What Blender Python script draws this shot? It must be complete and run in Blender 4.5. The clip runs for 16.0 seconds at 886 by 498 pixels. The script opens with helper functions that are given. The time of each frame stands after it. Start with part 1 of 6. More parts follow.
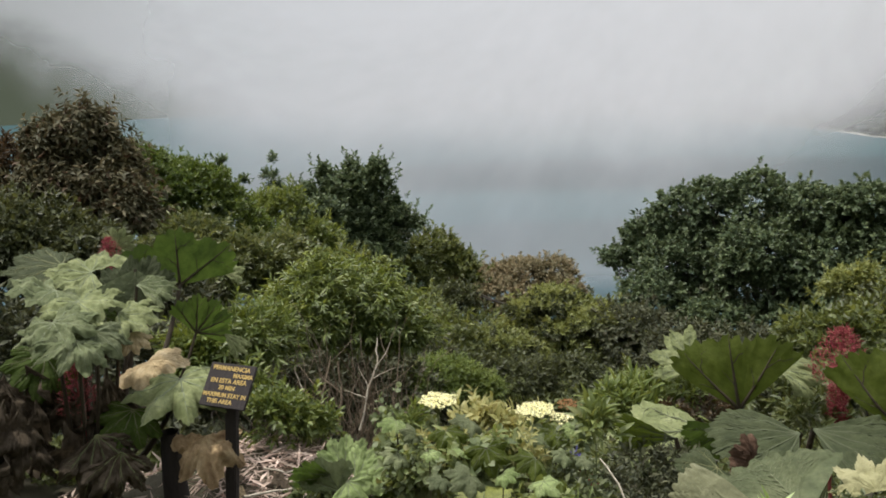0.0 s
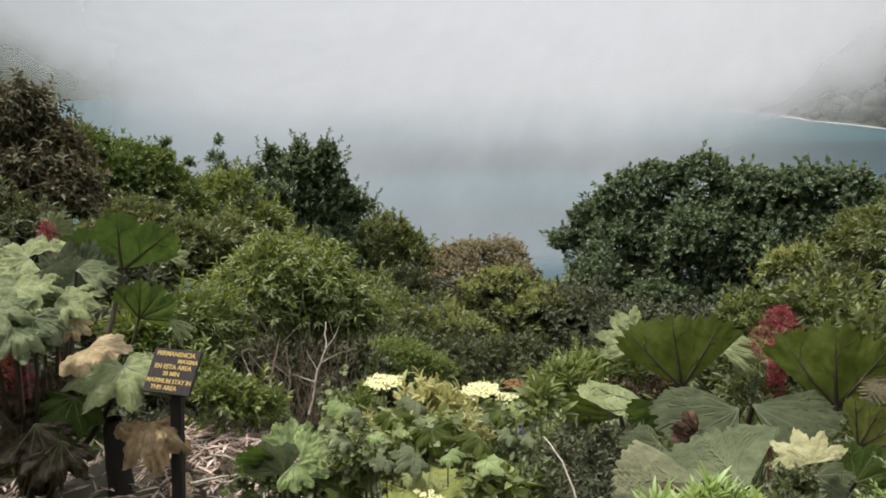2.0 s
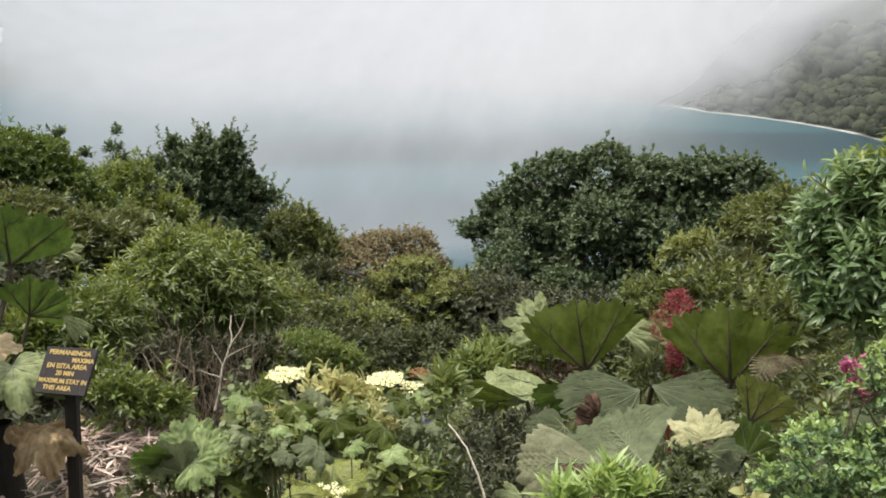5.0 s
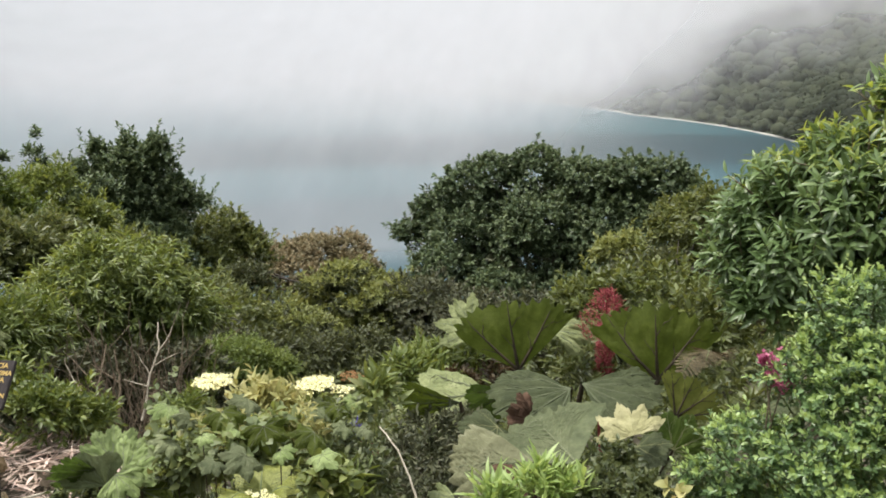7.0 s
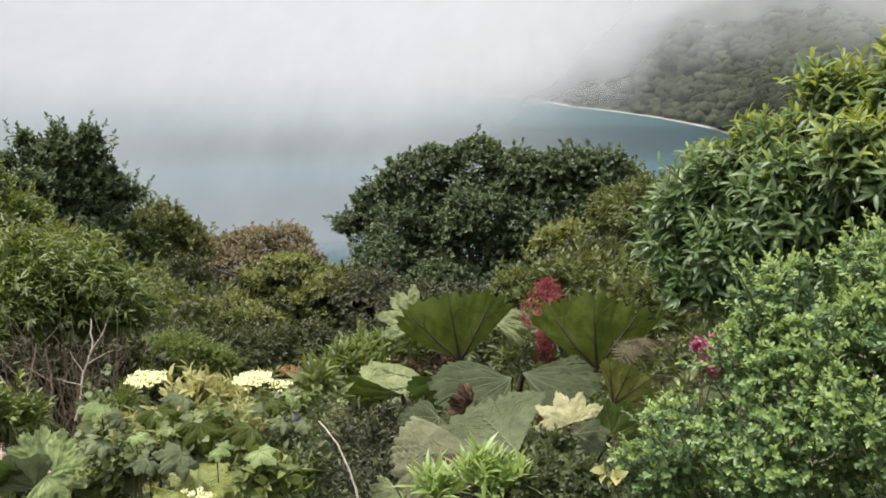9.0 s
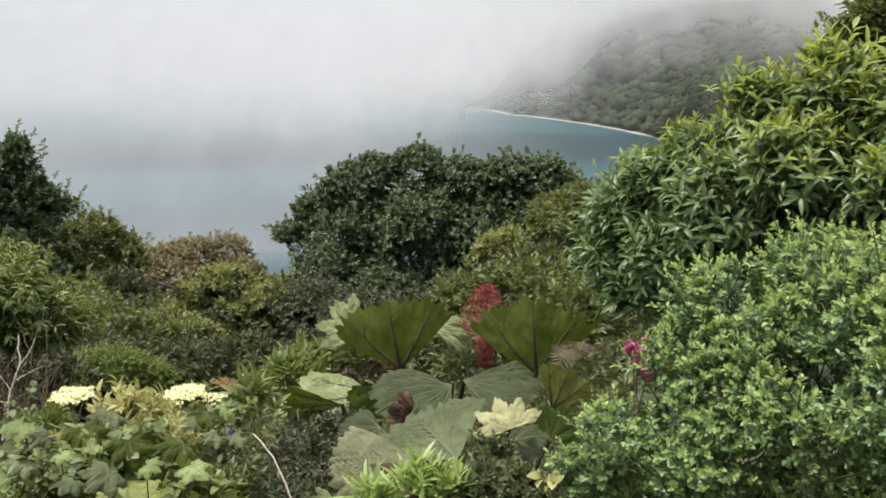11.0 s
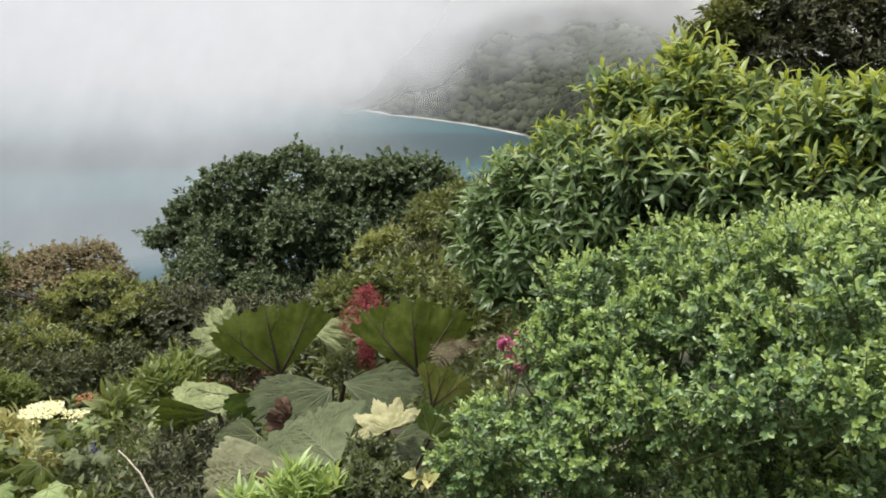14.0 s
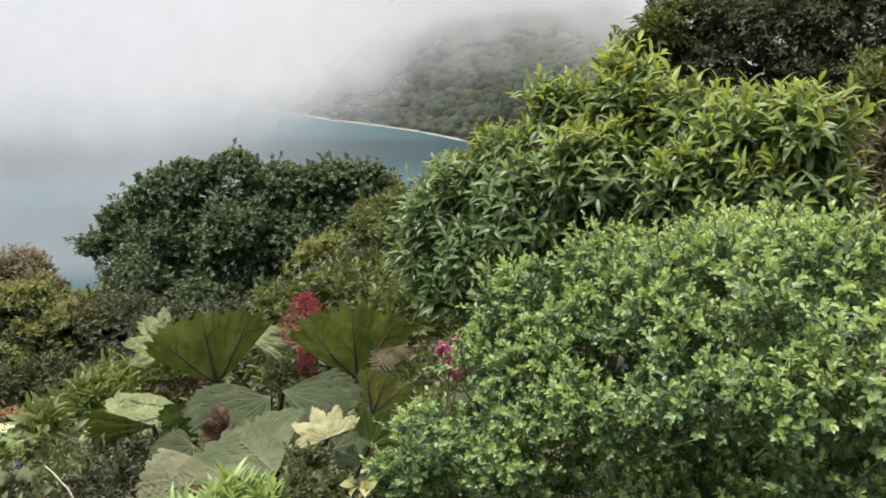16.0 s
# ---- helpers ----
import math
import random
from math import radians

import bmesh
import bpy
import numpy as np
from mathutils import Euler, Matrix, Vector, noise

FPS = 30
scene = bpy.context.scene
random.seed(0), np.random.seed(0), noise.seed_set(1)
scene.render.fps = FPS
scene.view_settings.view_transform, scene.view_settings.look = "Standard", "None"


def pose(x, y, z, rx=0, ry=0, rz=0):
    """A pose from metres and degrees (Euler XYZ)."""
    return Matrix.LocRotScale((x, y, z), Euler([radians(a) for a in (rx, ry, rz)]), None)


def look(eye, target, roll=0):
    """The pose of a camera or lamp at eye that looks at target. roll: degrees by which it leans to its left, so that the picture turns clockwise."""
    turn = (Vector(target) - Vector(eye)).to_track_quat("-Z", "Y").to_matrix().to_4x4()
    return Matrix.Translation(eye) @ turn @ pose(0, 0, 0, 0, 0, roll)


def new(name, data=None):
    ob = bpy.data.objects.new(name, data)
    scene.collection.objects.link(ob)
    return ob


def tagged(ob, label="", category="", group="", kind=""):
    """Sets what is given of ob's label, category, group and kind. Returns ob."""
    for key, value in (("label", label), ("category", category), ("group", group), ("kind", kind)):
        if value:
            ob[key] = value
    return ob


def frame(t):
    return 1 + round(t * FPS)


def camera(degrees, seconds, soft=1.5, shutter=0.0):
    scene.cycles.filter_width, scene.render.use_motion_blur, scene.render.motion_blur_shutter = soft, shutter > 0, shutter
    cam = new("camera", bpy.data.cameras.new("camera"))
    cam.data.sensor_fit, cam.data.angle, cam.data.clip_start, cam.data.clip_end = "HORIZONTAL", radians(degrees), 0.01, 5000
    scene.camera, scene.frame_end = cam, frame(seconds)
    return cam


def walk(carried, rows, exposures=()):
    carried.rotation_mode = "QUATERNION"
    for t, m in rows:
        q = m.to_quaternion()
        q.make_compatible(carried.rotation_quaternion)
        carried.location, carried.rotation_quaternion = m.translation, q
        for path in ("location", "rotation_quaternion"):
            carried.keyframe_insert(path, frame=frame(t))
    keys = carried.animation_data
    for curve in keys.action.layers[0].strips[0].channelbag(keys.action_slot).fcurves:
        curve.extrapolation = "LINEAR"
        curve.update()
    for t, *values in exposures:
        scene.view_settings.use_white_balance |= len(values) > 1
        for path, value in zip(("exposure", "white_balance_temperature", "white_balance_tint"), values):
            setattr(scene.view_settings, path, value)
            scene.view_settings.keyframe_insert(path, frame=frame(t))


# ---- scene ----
# Camera: a hand-held pan to the right from a viewpoint above a crater lake.
cam = camera(56.62, 16.0, soft=1.75)


def aim(x, y, z, yaw, pitch, roll):
    return pose(x, y, z, 90 - pitch, 0, -yaw) @ pose(0, 0, 0, 0, 0, roll)


ROWS = [
    (0.0, -0.023, 0.018, 1.598, 0.00, 12.40, -1.80),
    (0.5, -0.022, 0.020, 1.597, 1.27, 12.85, -1.77),
    (1.0, -0.017, 0.021, 1.595, 2.49, 13.18, -1.48),
    (1.5, -0.011, 0.023, 1.592, 3.20, 13.50, -1.30),
    (2.0, -0.001, 0.028, 1.586, 3.49, 13.64, -1.32),
    (2.5, 0.004, 0.030, 1.584, 3.81, 13.92, -1.44),
    (3.0, 0.009, 0.036, 1.583, 4.66, 14.23, -1.40),
    (3.5, 0.012, 0.038, 1.581, 5.85, 14.54, -1.26),
    (4.0, 0.017, 0.041, 1.578, 7.11, 14.68, -1.07),
    (6.5, 0.045, 0.048, 1.569, 13.72, 13.95, -0.11),
    (7.0, 0.047, 0.047, 1.568, 14.64, 14.26, -0.10),
    (7.5, 0.051, 0.045, 1.568, 15.50, 14.60, -0.06),
    (8.0, 0.054, 0.047, 1.569, 16.58, 14.75, -0.02),
    (8.5, 0.057, 0.050, 1.567, 17.68, 14.79, 0.17),
    (9.0, 0.063, 0.051, 1.565, 18.78, 14.82, 0.35),
    (11.5, 0.093, 0.056, 1.559, 24.08, 14.11, 0.70),
    (12.0, 0.099, 0.054, 1.558, 25.37, 14.12, 0.83),
    (12.5, 0.108, 0.057, 1.555, 26.85, 14.16, 1.04),
    (13.0, 0.113, 0.057, 1.556, 28.48, 14.24, 1.09),
    (13.5, 0.117, 0.056, 1.556, 29.95, 14.16, 1.15),
    (14.0, 0.120, 0.054, 1.557, 31.39, 14.09, 1.23),
    (14.5, 0.126, 0.057, 1.556, 32.64, 13.90, 1.42),
    (15.0, 0.131, 0.056, 1.557, 33.71, 13.83, 1.49),
    (15.5, 0.136, 0.058, 1.554, 34.74, 13.69, 1.74),
    (16.0, 0.134, 0.051, 1.557, 35.54, 13.59, 1.88),
]
walk(cam, [(row[0], aim(*row[1:])) for row in ROWS], ((0.0, -0.24), (2.0, -0.08), (4.0, 0.08), (7.0, 0.14), (12.0, 0.07), (16.0, 0.12)))

# ---- light: bright overcast, sun diffused by thin cloud, high and ahead to the right ----
SUN_ELEV, SUN_AZ = radians(70), radians(-62)
world = bpy.data.worlds.new("overcast_sky")
scene.world = world
world.use_nodes = True
wn, wl = world.node_tree.nodes, world.node_tree.links
wn.clear()
sky = wn.new("ShaderNodeTexSky")
sky.sky_type = "NISHITA"
sky.sun_disc = False
sky.sun_elevation, sky.sun_rotation = SUN_ELEV, SUN_AZ
sky.dust_density, sky.air_density = 3.0, 1.0
white = wn.new("ShaderNodeMix")
white.data_type = "RGBA"
white.inputs["Factor"].default_value = 0.85
white.inputs["B"].default_value = (10.5, 10.7, 11.0, 1)
bg = wn.new("ShaderNodeBackground")
bg.inputs["Strength"].default_value = 0.15
wout = wn.new("ShaderNodeOutputWorld")
wl.new(sky.outputs["Color"], white.inputs["A"])
wl.new(white.outputs["Result"], bg.inputs["Color"])
wl.new(bg.outputs["Background"], wout.inputs["Surface"])

sun_data = bpy.data.lights.new("sun", "SUN")
sun_data.energy, sun_data.angle, sun_data.color = 4.4, radians(5), (1.0, 0.95, 0.86)
sun = new("sun", sun_data)
SUN_DIR = Vector((math.cos(SUN_ELEV) * math.sin(SUN_AZ), math.cos(SUN_ELEV) * math.cos(SUN_AZ), math.sin(SUN_ELEV)))
sun.matrix_world = look(SUN_DIR * 50, (0, 0, 0))


# ---- materials ----
def nodes_of(name):
    m = bpy.data.materials.new(name)
    m.use_nodes = True
    n, l = m.node_tree.nodes, m.node_tree.links
    n.clear()
    out = n.new("ShaderNodeOutputMaterial")
    return m, n, l, out


def mix_rgb(n, l, fac, a, b):
    mx = n.new("ShaderNodeMix")
    mx.data_type = "RGBA"
    for key, v in (("Factor", fac), ("A", a), ("B", b)):
        if isinstance(v, (tuple, float, int)):
            mx.inputs[key].default_value = (*v, 1) if isinstance(v, tuple) else v
        else:
            l.new(v, mx.inputs[key])
    return mx.outputs["Result"]


def ramp(n, l, src, stops):
    r = n.new("ShaderNodeValToRGB")
    while len(r.color_ramp.elements) < len(stops):
        r.color_ramp.elements.new(0.5)
    for e, (pos, col) in zip(r.color_ramp.elements, stops):
        e.position, e.color = pos, (*col, 1)
    l.new(src, r.inputs["Fac"])
    return r.outputs["Color"]


def noise_tex(n, l, scale, detail=4, rough=0.6, coord="Object", stretch=None):
    tc = n.new("ShaderNodeTexCoord")
    tx = n.new("ShaderNodeTexNoise")
    tx.inputs["Scale"].default_value, tx.inputs["Detail"].default_value, tx.inputs["Roughness"].default_value = scale, detail, rough
    src = tc.outputs[coord]
    if stretch:
        mp = n.new("ShaderNodeMapping")
        mp.inputs["Scale"].default_value = stretch
        l.new(src, mp.inputs["Vector"])
        src = mp.outputs["Vector"]
    l.new(src, tx.inputs["Vector"])
    return tx.outputs["Fac"]


def leaf_mat(name, dark, mid, light, rough=0.42, through_light=0.3, patch=0.6, spec=0.5, odd=None):
    """Foliage: every leaf takes its own shade, whole boughs drift in colour, and light shines through."""
    dark, mid, light = [(c[0] * 1.29, c[1] * 1.12, c[2] * 1.24) for c in (dark, mid, light)]
    m, n, l, out = nodes_of(name)
    geo = n.new("ShaderNodeNewGeometry")
    if odd:
        stops = [(0.0, odd), (0.06, odd), (0.1, dark), (0.5, mid), (1.0, light)]
    else:
        stops = [(0.0, dark), (0.5, mid), (1.0, light)]
    col = ramp(n, l, geo.outputs["Random Per Island"], stops)
    drift = noise_tex(n, l, patch, 2)
    fac = ramp(n, l, drift, [(0.35, (0, 0, 0)), (0.65, (1, 1, 1))])
    hs = n.new("ShaderNodeHueSaturation")
    hs.inputs["Hue"].default_value, hs.inputs["Saturation"].default_value, hs.inputs["Value"].default_value = 0.485, 1.0, 1.25
    l.new(col, hs.inputs["Color"])
    col = mix_rgb(n, l, fac, col, hs.outputs["Color"])
    spots = noise_tex(n, l, 60, 3)
    col2 = mix_rgb(n, l, 0.3, col, mix_rgb(n, l, spots, tuple(c * 0.5 for c in dark), light))
    bs = n.new("ShaderNodeBsdfPrincipled")
    bs.inputs["Roughness"].default_value = rough
    bs.inputs["Specular IOR Level"].default_value = spec
    l.new(col2, bs.inputs["Base Color"])
    tr = n.new("ShaderNodeBsdfTranslucent")
    warm = n.new("ShaderNodeHueSaturation")
    warm.inputs["Hue"].default_value, warm.inputs["Saturation"].default_value, warm.inputs["Value"].default_value = 0.47, 1.15, 1.5
    l.new(col2, warm.inputs["Color"])
    l.new(warm.outputs["Color"], tr.inputs["Color"])
    ms = n.new("ShaderNodeMixShader")
    ms.inputs["Fac"].default_value = through_light
    l.new(bs.outputs[0], ms.inputs[1])
    l.new(tr.outputs[0], ms.inputs[2])
    l.new(ms.outputs[0], out.inputs["Surface"])
    return m


def solid_mat(name, stops, scale, rough=0.8, bump=0.4, bump_scale=None, stretch=None, metal=0.0, through_light=0.0, spec=0.4, dist=0.02):
    """Bark, soil, paint and the like: colour drift at two scales with a fine relief."""
    m, n, l, out = nodes_of(name)
    big = noise_tex(n, l, scale, 5, 0.65, stretch=stretch)
    fine = noise_tex(n, l, bump_scale or scale * 7, 6, 0.7, stretch=stretch)
    col = ramp(n, l, big, stops)
    dk = tuple(c * 0.55 for c in stops[0][1])
    fac = ramp(n, l, fine, [(0.35, (0.45, 0.45, 0.45)), (0.6, (0, 0, 0))])
    col = mix_rgb(n, l, fac, col, dk)
    bs = n.new("ShaderNodeBsdfPrincipled")
    bs.inputs["Roughness"].default_value, bs.inputs["Metallic"].default_value = rough, metal
    bs.inputs["Specular IOR Level"].default_value = spec
    l.new(col, bs.inputs["Base Color"])
    bp = n.new("ShaderNodeBump")
    bp.inputs["Strength"].default_value, bp.inputs["Distance"].default_value = bump, dist
    l.new(fine, bp.inputs["Height"])
    l.new(bp.outputs["Normal"], bs.inputs["Normal"])
    if through_light:
        tr = n.new("ShaderNodeBsdfTranslucent")
        l.new(col, tr.inputs["Color"])
        ms = n.new("ShaderNodeMixShader")
        ms.inputs["Fac"].default_value = through_light
        l.new(bs.outputs[0], ms.inputs[1])
        l.new(tr.outputs[0], ms.inputs[2])
        l.new(ms.outputs[0], out.inputs["Surface"])
    else:
        l.new(bs.outputs[0], out.inputs["Surface"])
    return m


def blade_mat(name, dark, mid, light, through_light=0.35, rough=0.55):
    """Great rhubarb-like leaves: puckered between the veins, matt, mottled."""
    return solid_mat(name, [(0.3, dark), (0.5, mid), (0.72, light)], 5.0, rough + 0.1, 0.8, 18.0, None, 0.0, through_light, 0.22, 0.02)


M_BARK = solid_mat("bark", [(0.3, (0.045, 0.035, 0.028)), (0.7, (0.13, 0.11, 0.09))], 6, 0.9, 0.7, 40, (1, 1, 0.25))
M_BARK_PALE = solid_mat("pale_bark", [(0.3, (0.3, 0.25, 0.1875)), (0.7, (0.625, 0.5625, 0.4625))], 9, 0.85, 0.4, 60, (1.25, 1.25, 0.3125))
M_BARK_RED = solid_mat("red_brown_stems", [(0.3, (0.13, 0.1, 0.066)), (0.7, (0.29, 0.225, 0.16))], 9, 0.85, 0.4, 60)
M_SOIL = solid_mat("soil", [(0.3, (0.0607, 0.0513, 0.0351)), (0.5, (0.0945, 0.0837, 0.054)), (0.7, (0.0675, 0.0878, 0.0378))], 0.8, 0.95, 0.8, 9, dist=0.05)
# the soil colour turns darker and greener from 9 to 30 m out
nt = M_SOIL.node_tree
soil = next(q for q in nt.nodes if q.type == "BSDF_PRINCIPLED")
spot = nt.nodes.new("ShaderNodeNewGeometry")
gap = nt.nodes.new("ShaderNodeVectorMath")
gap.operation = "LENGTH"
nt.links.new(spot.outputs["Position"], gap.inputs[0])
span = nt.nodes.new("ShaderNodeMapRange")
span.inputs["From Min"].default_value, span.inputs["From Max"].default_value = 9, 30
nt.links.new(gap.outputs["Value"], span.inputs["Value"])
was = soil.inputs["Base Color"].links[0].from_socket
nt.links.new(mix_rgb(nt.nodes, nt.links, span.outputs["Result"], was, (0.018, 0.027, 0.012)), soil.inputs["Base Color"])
M_STALK = solid_mat("leaf_stalk", [(0.3, (0.03, 0.024, 0.013)), (0.7, (0.075, 0.052, 0.03))], 12, 0.7, 0.5, 70)
M_VEIN = solid_mat("leaf_vein", [(0.3, (0.10, 0.12, 0.05)), (0.7, (0.2, 0.2, 0.09))], 12, 0.7, 0.3, 70)
M_VEIN_FAINT = solid_mat("faint_leaf_vein", [(0.3, (0.065, 0.08, 0.036)), (0.7, (0.09, 0.105, 0.052))], 12, 0.7, 0.3, 70)
M_VEIN_SOFT = solid_mat("soft_leaf_vein", [(0.3, (0.12, 0.138, 0.07)), (0.7, (0.18, 0.2, 0.108))], 12, 0.7, 0.3, 70)
M_VEIN_PALE = solid_mat("pale_leaf_vein", [(0.3, (0.17, 0.2, 0.11)), (0.7, (0.25, 0.28, 0.17))], 12, 0.7, 0.3, 70)
M_BLADE = blade_mat("umbrella_leaf_green", (0.06, 0.10, 0.018), (0.085, 0.13, 0.024), (0.11, 0.16, 0.032), 0.5)
M_BLADE_WARM = blade_mat("umbrella_leaf_warm", (0.16, 0.165, 0.09), (0.22, 0.226, 0.128), (0.33, 0.33, 0.21), 0.25)
M_BLADE_DULL = blade_mat("umbrella_leaf_dull", (0.09, 0.112, 0.056), (0.135, 0.158, 0.08), (0.2, 0.222, 0.12), 0.25)
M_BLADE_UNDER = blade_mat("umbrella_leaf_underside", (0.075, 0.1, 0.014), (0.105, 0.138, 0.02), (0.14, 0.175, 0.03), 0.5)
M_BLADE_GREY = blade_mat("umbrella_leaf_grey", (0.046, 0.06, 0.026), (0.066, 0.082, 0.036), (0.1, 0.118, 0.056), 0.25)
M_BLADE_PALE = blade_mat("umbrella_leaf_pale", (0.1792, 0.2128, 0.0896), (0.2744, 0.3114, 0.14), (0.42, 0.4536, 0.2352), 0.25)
M_BLADE_LIME = blade_mat("umbrella_leaf_lime", (0.17, 0.235, 0.08), (0.27, 0.35, 0.13), (0.42, 0.5, 0.23), 0.3)
M_BLADE_SAGE = blade_mat("umbrella_leaf_sage", (0.12, 0.15, 0.068), (0.175, 0.208, 0.1), (0.29, 0.32, 0.175), 0.25)
M_BLADE_YELLOW = blade_mat("umbrella_leaf_yellow", (0.36, 0.35, 0.17), (0.46, 0.44, 0.24), (0.56, 0.53, 0.33), 0.25)
M_BLADE_OLIVE = blade_mat("umbrella_leaf_olive", (0.13, 0.16, 0.03), (0.19, 0.21, 0.045), (0.25, 0.26, 0.065), 0.4)
M_DRY = blade_mat("dry_leaf_brown", (0.052, 0.04, 0.028), (0.1, 0.078, 0.054), (0.19, 0.15, 0.108), 0.2, 0.85)
M_DRY_RED = blade_mat("dry_leaf_red_brown", (0.085, 0.05, 0.034), (0.14, 0.085, 0.058), (0.25, 0.16, 0.115), 0.2, 0.85)
M_DRY_TAN = blade_mat("dry_leaf_tan", (0.3, 0.2, 0.11), (0.48, 0.35, 0.2), (0.6, 0.48, 0.3), 0.2, 0.85)
M_DRY_PALE = blade_mat("dry_leaf_pale", (0.4, 0.3, 0.17), (0.58, 0.46, 0.28), (0.68, 0.58, 0.4), 0.2, 0.8)
M_STRAW = leaf_mat("straw_litter", (0.13, 0.1235, 0.0845), (0.338, 0.3185, 0.234), (0.676, 0.624, 0.481), 0.9, 0.1, 0.8, 0.2)
M_BOARD = solid_mat("dark_painted_board", [(0.3, (0.022, 0.017, 0.018)), (0.7, (0.05, 0.04, 0.038))], 9, 0.7, 0.4, 50, (6, 1, 1))
M_POST = solid_mat("dark_post_wood", [(0.3, (0.02, 0.017, 0.016)), (0.7, (0.045, 0.036, 0.032))], 9, 0.8, 0.5, 60, (1, 1, 0.2))
M_LETTER = solid_mat("yellow_letter_paint", [(0.3, (0.5, 0.33, 0.09)), (0.7, (0.7, 0.52, 0.2))], 20, 0.7, 0.2, 90)
M_UMBEL = leaf_mat("cream_florets", (0.6, 0.74, 0.34), (0.72, 0.83, 0.46), (0.8, 0.88, 0.62), 0.7, 0.25, 3, 0.2)
M_UMBEL_OLD = leaf_mat("faded_umbel_florets", (0.16, 0.1, 0.04), (0.28, 0.19, 0.07), (0.4, 0.29, 0.12), 0.7, 0.2, 3, 0.2)
M_RED = leaf_mat("red_flower_spike", (0.13, 0.034, 0.026), (0.21, 0.064, 0.046), (0.3, 0.13, 0.1), 0.7, 0.3, 3, 0.2)
M_PINK = leaf_mat("pink_petals", (0.2295, 0.0425, 0.0723), (0.323, 0.085, 0.1318), (0.442, 0.221, 0.255), 0.6, 0.3, 3, 0.3)
M_HERB_STEM = solid_mat("herb_stem", [(0.3, (0.10, 0.14, 0.05)), (0.7, (0.22, 0.24, 0.1))], 12, 0.7, 0.3, 60)

L_DARK = leaf_mat("dark_tree_leaves", (0.026, 0.054, 0.024), (0.06, 0.105, 0.044), (0.125, 0.185, 0.08), 0.55, 0.2, 0.25)
# leaves of the dark tree; in thickets their colour also carries the shade of gaps
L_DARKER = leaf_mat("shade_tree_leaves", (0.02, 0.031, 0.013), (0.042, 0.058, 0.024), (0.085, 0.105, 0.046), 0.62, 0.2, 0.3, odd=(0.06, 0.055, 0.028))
L_BROWN = leaf_mat("brown_olive_leaves", (0.032, 0.04, 0.018), (0.065, 0.076, 0.034), (0.13, 0.132, 0.062), 0.6, 0.2, 0.5, 0.3, odd=(0.09, 0.055, 0.03))
L_RICH = leaf_mat("rich_green_leaves", (0.03, 0.06, 0.012), (0.055, 0.105, 0.02), (0.10, 0.17, 0.035), 0.45, 0.3, 0.4)
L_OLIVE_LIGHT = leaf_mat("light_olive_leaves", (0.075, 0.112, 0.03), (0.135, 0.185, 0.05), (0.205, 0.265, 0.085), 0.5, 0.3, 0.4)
L_LIME = leaf_mat("light_green_leaves", (0.045, 0.08, 0.018), (0.085, 0.14, 0.032), (0.145, 0.21, 0.055), 0.45, 0.35, 0.4)
L_MOUND = leaf_mat("mound_leaves", (0.06, 0.105, 0.025), (0.1, 0.165, 0.04), (0.15, 0.23, 0.06), 0.5, 0.35, 0.8)
L_MID = leaf_mat("mid_green_leaves", (0.035, 0.06, 0.018), (0.07, 0.105, 0.03), (0.12, 0.16, 0.05), 0.45, 0.3, 0.5)
# darker copy of olive_leaves, with the shade put into the colour
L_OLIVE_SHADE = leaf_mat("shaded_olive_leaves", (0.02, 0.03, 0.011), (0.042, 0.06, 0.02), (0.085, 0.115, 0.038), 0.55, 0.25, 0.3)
L_OLIVE = leaf_mat("olive_leaves", (0.034, 0.055, 0.016), (0.07, 0.105, 0.028), (0.13, 0.18, 0.05), 0.5, 0.3, 0.3)
L_TAN = leaf_mat("tan_flowering_leaves", (0.072, 0.084, 0.036), (0.15, 0.16, 0.074), (0.28, 0.28, 0.15), 0.6, 0.3, 0.35)
L_REDDISH = leaf_mat("brownish_olive_leaves", (0.0248, 0.0223, 0.0093), (0.0496, 0.0434, 0.0174), (0.0806, 0.0713, 0.031), 0.6, 0.3, 0.5)
L_BAMBOO = leaf_mat("narrow_bright_leaves", (0.0403, 0.0756, 0.0171), (0.0827, 0.1381, 0.0302), (0.1562, 0.2268, 0.0554), 0.42, 0.3, 0.7)
L_LANCE = leaf_mat("glossy_lance_leaves", (0.046, 0.092, 0.032), (0.088, 0.165, 0.054), (0.15, 0.25, 0.09), 0.4, 0.3, 1.2)
L_LANCE_TIP = leaf_mat("young_lance_leaves", (0.11, 0.18, 0.036), (0.165, 0.255, 0.052), (0.23, 0.33, 0.085), 0.42, 0.4, 1.2)
# older leaves, darkened so that inner shade is part of their colour
L_BOX = leaf_mat("small_oval_leaves", (0.0386, 0.0862, 0.0285), (0.0816, 0.161, 0.0546), (0.1588, 0.2778, 0.1069), 0.36, 0.2, 1.8)
L_BOX_TIP = leaf_mat("young_oval_leaves", (0.1342, 0.237, 0.0605), (0.2147, 0.3488, 0.1037), (0.3041, 0.4561, 0.1728), 0.4, 0.35, 1.8)
L_HERB = leaf_mat("herb_leaves", (0.05, 0.085, 0.022), (0.105, 0.16, 0.042), (0.2, 0.27, 0.08), 0.5, 0.3, 1.2, odd=(0.24, 0.23, 0.08))
L_HERB_GREY = leaf_mat("grey_green_leaves", (0.055, 0.095, 0.03), (0.105, 0.155, 0.058), (0.19, 0.25, 0.105), 0.55, 0.25, 1.2)
